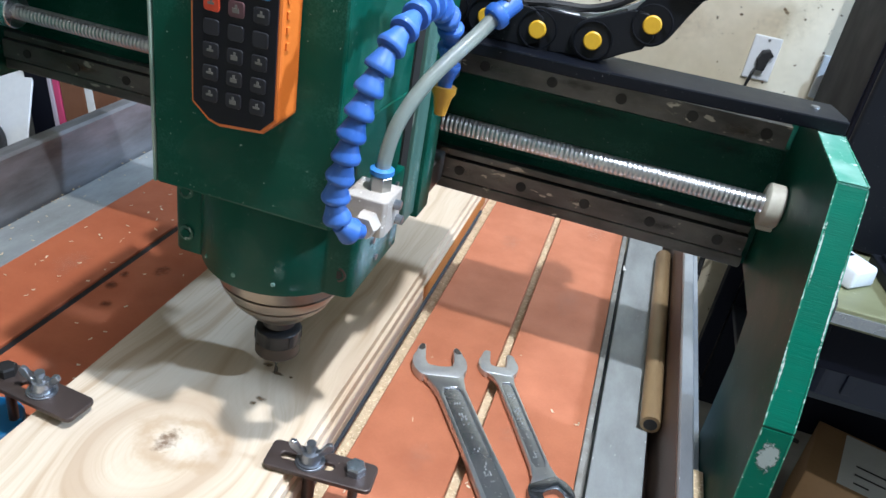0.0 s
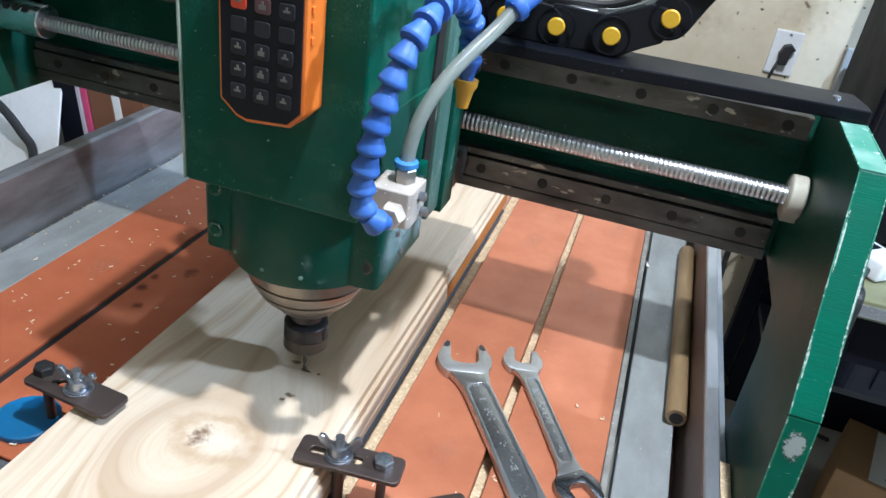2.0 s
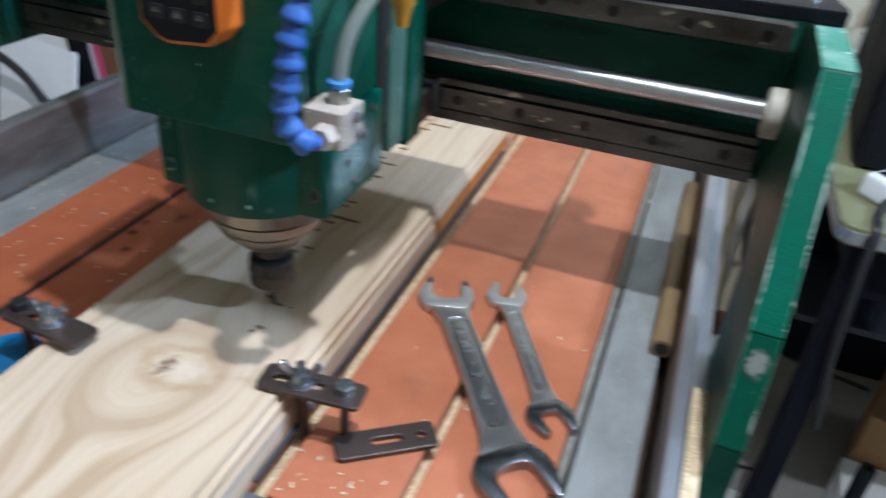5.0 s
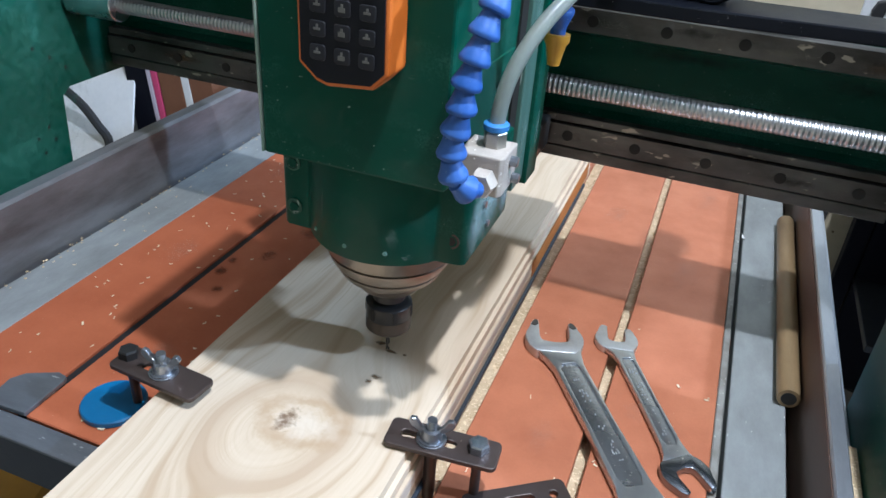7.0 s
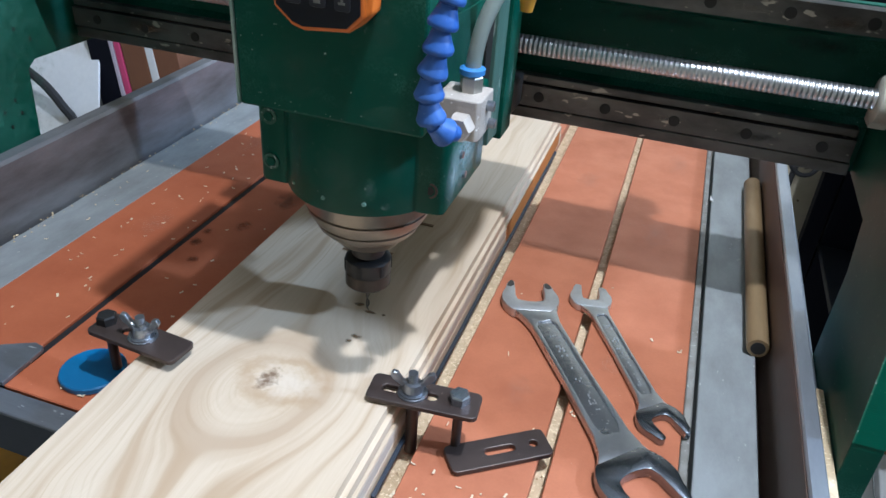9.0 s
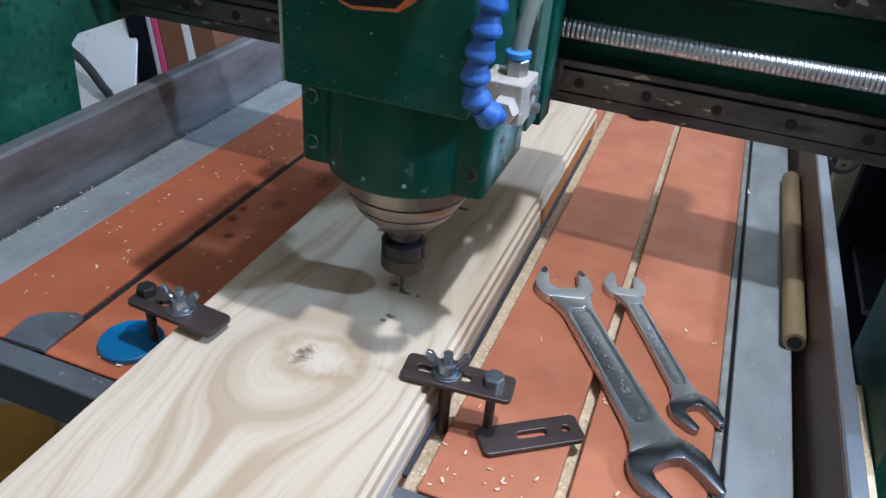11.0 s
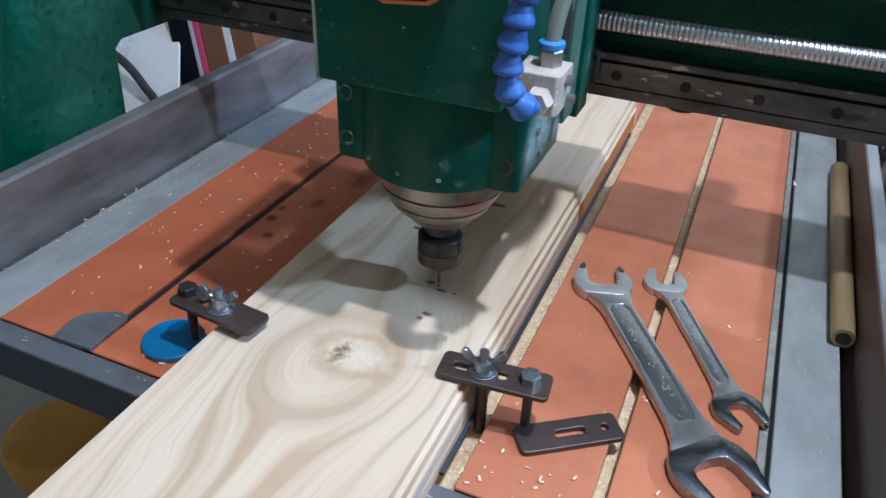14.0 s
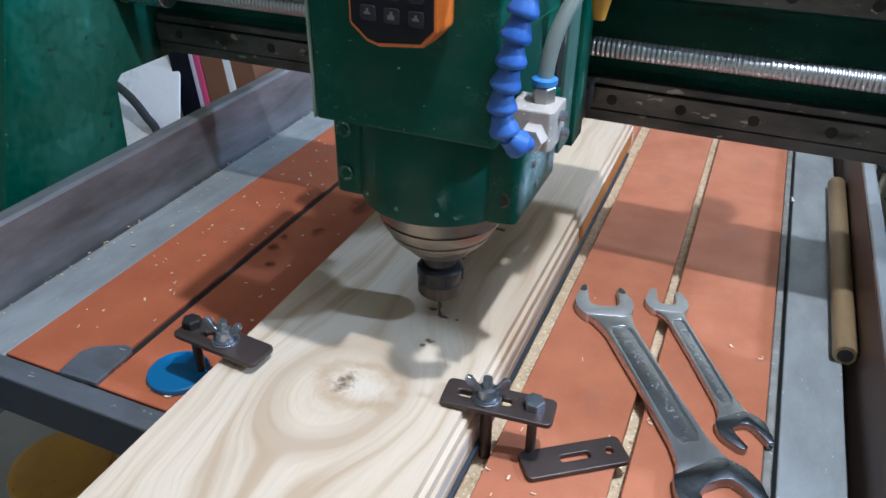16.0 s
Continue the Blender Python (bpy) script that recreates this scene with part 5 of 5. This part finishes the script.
def keyboard():
    k = thing("keyboard", (0.80, 0.72, 0.78), "black computer keyboard on the desk", "keyboard")
    m = pose(0.657, 0.648, 0.7805, 0, 0, 6)
    part("keyboard_body", moved(box(0, 0.44, 0, 0.135, 0, 0.018, 0.003), m), BLACK, k)
    for r in range(5):
        for c in range(20):
            part("keycap", moved(box(0.010 + c * 0.0212, 0.028 + c * 0.0212, 0.012 + r * 0.0235, 0.031 + r * 0.0235, 0.0182, 0.0245, 0.001, 1), m), BLACK, k)


keyboard()


def computer():
    c = thing("computer_case", (0.72, 1.05, 0.78), "black computer case with a red strip on the desk", "computer case")
    m = pose(0.556, 0.825, 0.7805, 0, 0, -4)
    part("case_body", moved(box(0, 0.22, 0, 0.42, 0, 0.46, 0.006), m), DARKBOX, c)
    part("front_panel", moved(box(0.003, 0.217, -0.014, -0.0005, 0.004, 0.456, 0.004), m), BLACK, c)
    part("red_strip", moved(box(0.118, 0.124, -0.0165, -0.0145, 0.02, 0.40, 0.0008), m @ pose(0, 0, 0, 0, 4, 0)), REDSTRIP, c, "thin red trim strip")
    part("side_sheet", moved(box(-0.0025, -0.0005, 0.012, 0.408, 0.012, 0.448, 0.001), m), DARKBOX, c)
    part("drive_label", moved(box(0.165, 0.205, -0.0165, -0.0145, 0.03, 0.07, 0.001), m), LIGHTBLUE, c)


computer()


def cardboard_box():
    b = thing("cardboard_box", (0.95, 1.1, 0), "brown cardboard box with white label under the desk", "box")
    m = pose(0.80, 1.000, 0.0, 0, 0, -16)
    part("carton", moved(box(0, 0.30, 0, 0.20, 0, 0.21, 0.003), m), CARD, b)
    part("label", moved(box(0.06, 0.295, 0.01, 0.19, 0.2102, 0.2110), m), PAPER, b, "white printed label")
    for k in range(3):
        part("label_bar", moved(box(0.09, 0.09 + 0.03 * (k % 3 + 1), 0.03 + k * 0.030, 0.035 + k * 0.030, 0.2111, 0.2116), m), RUBBER, b)


cardboard_box()


def storage_bin():
    b = thing("storage_bin", (0.99, 1.1, 0.40), "dark blue plastic bin on the shelf under the desk", "bin")
    m = pose(0.72, 0.99, 0.401, 0, 0, 0)
    part("bin_body", moved(prism(rounded(0, 0.55, 0, 0.28, 0.03), 0, 0.18, "z", 0.004), m), NAVY, b)
    for k in range(5):
        part("bin_rib", moved(box(0.06 + 0.1 * k, 0.08 + 0.1 * k, -0.006, 0.001, 0.02, 0.16, 0.002), m), NAVY, b)


storage_bin()


def paper_box():
    b = thing("white_box", (0.93, 0.85, 0), "low white box on the floor by the desk", "box")
    part("white_carton", moved(box(0, 0.36, 0, 0.26, 0, 0.10, 0.004), pose(0.755, 0.73, 0.0, 0, 0, -6)), PANEL, b)
    part("lid_line", moved(box(-0.002, 0.362, -0.002, 0.262, 0.070, 0.073), pose(0.755, 0.73, 0.0, 0, 0, -6)), ALU, b)


paper_box()


def spray_bottle():
    b = thing("bottle", (0.505, 0.975, 0), "pale green bottle with a blue and white cap on the floor", "bottle")
    part("bottle_body", lathe([(0.045, 0), (0.050, 0.01), (0.050, 0.16), (0.030, 0.21), (0.026, 0.22)], (0.505, 0.975, 0), segments=26), BOTTLE, b, smooth=True)
    part("bottle_collar", lathe([(0.034, 0.215), (0.036, 0.22), (0.036, 0.275), (0.034, 0.28)], (0.505, 0.975, 0), segments=26), BLUEDISC, b, "blue collar", smooth=True)
    part("bottle_cap", lathe([(0.037, 0.281), (0.037, 0.30), (0.030, 0.315), (0.015, 0.32)], (0.505, 0.975, 0), segments=26), WHITE, b, "white cap", smooth=True)


spray_bottle()


def floor_cables():
    for mat, rad, pts in (
            (RUBBER, 0.0045, [(0.60, 1.30, 0.80), (0.53, 1.30, 0.81), (0.48, 1.22, 0.72), (0.47, 1.15, 0.62), (0.52, 1.16, 0.60), (0.57, 1.24, 0.70)]),
            (RUBBER, 0.0035, [(0.60, 1.31, 0.81), (0.53, 1.30, 0.83), (0.47, 1.20, 0.77), (0.48, 1.15, 0.68), (0.545, 1.20, 0.72), (0.58, 1.28, 0.80)]),
            (RUBBER, 0.0060, [(0.56, 1.30, 0.74), (0.50, 1.24, 0.58), (0.50, 1.20, 0.40), (0.56, 1.22, 0.24), (0.66, 1.30, 0.10), (0.90, 1.36, 0.012)]),
            (PAPER, 0.0030, [(0.60, 1.31, 0.82), (0.53, 1.32, 0.83), (0.475, 1.26, 0.77), (0.465, 1.22, 0.66), (0.48, 1.30, 0.50), (0.50, 1.38, 0.25)]),
            (PAPER, 0.0030, [(0.60, 1.32, 0.80), (0.53, 1.33, 0.81), (0.48, 1.28, 0.74), (0.475, 1.24, 0.62), (0.49, 1.32, 0.46), (0.51, 1.38, 0.20)]),
            (RUBBER, 0.0040, [(0.52, 1.04, 0.30), (0.555, 1.00, 0.22), (0.560, 0.96, 0.10), (0.54, 0.92, 0.012), (0.46, 0.88, 0.012), (0.40, 0.88, 0.012)]),
            (RUBBER, 0.0050, [(0.44, 0.80, 0.012), (0.50, 0.86, 0.012), (0.57, 0.84, 0.012), (0.64, 0.90, 0.012)]),
            (RUBBER, 0.0035, [(0.42, 0.90, 0.010), (0.52, 0.91, 0.010), (0.57, 0.96, 0.010), (0.64, 0.97, 0.010)]),
            (RUBBER, 0.0030, [(0.46, 0.76, 0.010), (0.49, 0.82, 0.010), (0.55, 0.80, 0.010), (0.60, 0.77, 0.010)])):
        tagged(part("cable", cable(pts, rad), mat, smooth=True), "loose black cable beside the machine" if mat is RUBBER else "loose white cable beside the machine", "cable", "cables by the desk")
    pipe = part("steel_tube", lathe([(0.0095, 0.0005), (0.0130, 0.0005), (0.0130, 0.322), (0.0120, 0.324), (0.0095, 0.323), (0.0095, 0.0005)], (0.727, 0.715, 0), segments=24, closed=False), BLACK, smooth=True)
    tagged(pipe, "black open steel tube standing on the floor by the desk", "tube")


floor_cables()


def left_things():
    # white panel and boxes that stand on a low shelf beyond the gantry
    s = thing("side_shelf", (-0.9, 0.95, 0), "low dark shelf beside the machine", "shelf")
    part("shelf_board", box(-1.60, -0.46, 0.62, 1.20, 0.44, 0.46, 0.002), FRAMEPAINT, s)
    for x in (-1.58, -0.50):
        for y in (0.64, 1.15):
            part("shelf_leg", box(x, x + 0.03, y, y + 0.03, 0, 0.44, 0.002), FRAMEPAINT, s)
    p = thing("leaning_board", (-0.83, 0.70, 0.46), "white flat board leaning beside the machine", "board")
    part("sheet", moved(prism(rounded(-0.115, 0.080, 0, 0.388, 0.006, 4), 0, 0.004, "y", 0.001), pose(-0.790, 0.582, 0.4605, -25, -10, 0)), PANEL, p)
    for name, mat, x, w, d, h, lean, label in (("file_box", DARKBOX, -0.752, 0.050, 0.20, 0.40, 5, "black box file standing on the shelf"), ("file_box", LILAC, -0.700, 0.010, 0.18, 0.36, 6, "pale lilac folder standing on the shelf"),
                                               ("file_box", PINK, -0.689, 0.014, 0.18, 0.36, 6, "pink folder standing on the shelf"), ("file_box", MAROON, -0.673, 0.050, 0.20, 0.38, 6, "brown box file standing on the shelf"),
                                               ("file_box", PANEL, -0.618, 0.018, 0.16, 0.36, 7, "white folder standing on the shelf"), ("file_box", MAROON, -0.596, 0.05, 0.20, 0.36, 8, "brown box file standing on the shelf")):
        f = thing(name, (x + w / 2, 0.80, 0.46), label, "box file", "files on the shelf")
        part("file_body", moved(box(0, w, 0, d, 0, h, 0.002), pose(x, 0.71, 0.461, 0, -lean, 0)), mat, f)
    tagged(part("hanging_cable", cable([(-0.905, 0.655, 0.738), (-0.867, 0.655, 0.721), (-0.835, 0.655, 0.6995), (-0.807, 0.655, 0.667), (-0.7877, 0.655, 0.636), (-0.77, 0.622, 0.58), (-0.765, 0.565, 0.47)], 0.008), RUBBER), "black cable with a plug hanging before the white panel", "cable")


left_things()


def stool():
    s = thing("mustard_stool", (-0.545, 0.115, 0), "mustard yellow round plastic stool by the machine frame", "stool")
    part("stool_seat", lathe([(0.062, 0.345), (0.068, 0.350), (0.070, 0.385), (0.066, 0.397), (0.056, 0.402), (0.02, 0.398)], (-0.545, 0.115, 0), segments=40), MUSTARD, s, smooth=True)
    part("stool_base", lathe([(0.11, 0.0), (0.105, 0.012), (0.025, 0.03), (0.022, 0.344)], (-0.545, 0.115, 0), segments=32), FRAMEPAINT, s, smooth=True)


stool()



def small_bits():
    tagged(part("black_ring", lathe([(0.009, 0.0004), (0.019, 0.0004), (0.019, 0.004), (0.009, 0.004), (0.009, 0.0004)], (0.1415, 0.687, TOP), segments=30, closed=False), BLACK), "black rubber ring lying on the bed", "ring")
    tagged(part("metal_sliver", moved(prism([(0, 0), (0.004, 0.001), (0.0015, 0.014)], 0, 0.001), pose(0.2938, 0.5104, TOP + 0.0003, 0, 12, 8)), PAPER), "white sliver stuck at the board edge", "sliver")
    bm = bmesh.new()
    rnd = random.Random(8)
    rim = [bm.verts.new((0.045 * math.cos(a) * rnd.uniform(0.7, 1.1), 0.034 * math.sin(a) * rnd.uniform(0.7, 1.1), rnd.uniform(0.001, 0.010))) for a in [k * math.pi / 5 for k in range(10)]]
    top = bm.verts.new((0.004, 0.003, 0.012))
    low = bm.verts.new((0.0, 0.0, 0.0006))
    for k in range(10):
        bm.faces.new((rim[k], rim[(k + 1) % 10], top))
        bm.faces.new((rim[(k + 1) % 10], rim[k], low))
    tagged(part("paper_scrap", moved(bm, pose(0.584, 0.867, 0.0005, 0, 0, 30)), PAPER), "crumpled white paper scrap on the concrete floor", "paper")


small_bits()


# ---- what moves ----
def motions():
    """The gantry shuttles a few millimetres, the carriage slides and dips, the cutter spins."""
    # seconds, slide along the beam, travel of the gantry, lift of the spindle
    cut = [(0.0, 0.0, 0.0, 0.0), (0.5, -0.0032, -0.0043, 0.0016), (1.0, -0.0003, -0.0008, 0.0008), (1.5, 0.0010, -0.0004, 0.0044), (2.0, 0.0003, -0.0001, 0.0030), (2.5, -0.0011, -0.0010, 0.0006),
           (3.0, -0.0044, -0.0053, 0.0013), (3.5, -0.0003, -0.0004, 0.0016), (4.0, 0.0006, -0.0006, 0.0050), (4.5, 0.0008, 0.0, 0.0025), (5.0, -0.0019, -0.0015, 0.0005), (5.5, -0.0050, -0.0040, 0.0006), (6.0, -0.0022, -0.0004, 0.0025),
           (6.5, -0.0006, 0.0004, 0.0048), (7.0, -0.0015, 0.0003, 0.0010), (7.5, -0.0056, -0.0031, 0.0), (8.0, -0.0042, -0.0015, 0.0004), (8.5, -0.0010, -0.0003, 0.0030), (9.0, -0.0005, 0.0004, 0.0050), (9.5, -0.0018, 0.0004, 0.0010),
           (10.0, -0.0068, -0.0038, 0.0002), (10.5, -0.0044, -0.0018, 0.0006), (11.0, -0.0008, -0.0003, 0.0031), (11.5, -0.0005, 0.0004, 0.0050), (12.0, -0.0022, 0.0005, 0.0007), (12.5, -0.0070, -0.0038, 0.0002), (13.0, -0.0046, -0.0018, 0.0004),
           (13.5, -0.0013, 0.0, 0.0029), (14.0, -0.0005, 0.0006, 0.0052), (14.5, -0.0011, 0.0002, 0.0016), (15.0, -0.0071, -0.0039, 0.0003), (15.5, -0.0068, -0.0024, 0.0003), (16.0, -0.0011, -0.0004, 0.0023)]
    bases = {ob: BASE[ob].copy() for ob in (GANTRY, CARRIAGE, REMOTE)}
    walk(GANTRY, [(t, Matrix.Translation(bases[GANTRY] + Vector((0, y, 0)))) for t, x, y, z in cut])
    for ob in (CARRIAGE, REMOTE):
        walk(ob, [(t, Matrix.Translation(bases[ob] + Vector((x, y, z)))) for t, x, y, z in cut])
    walk(NUT_PART, [(k * 0.2, pose(0, 0, 0.8620 - 0.90, 0, 0, k * 80.0)) for k in range(81)])


motions()
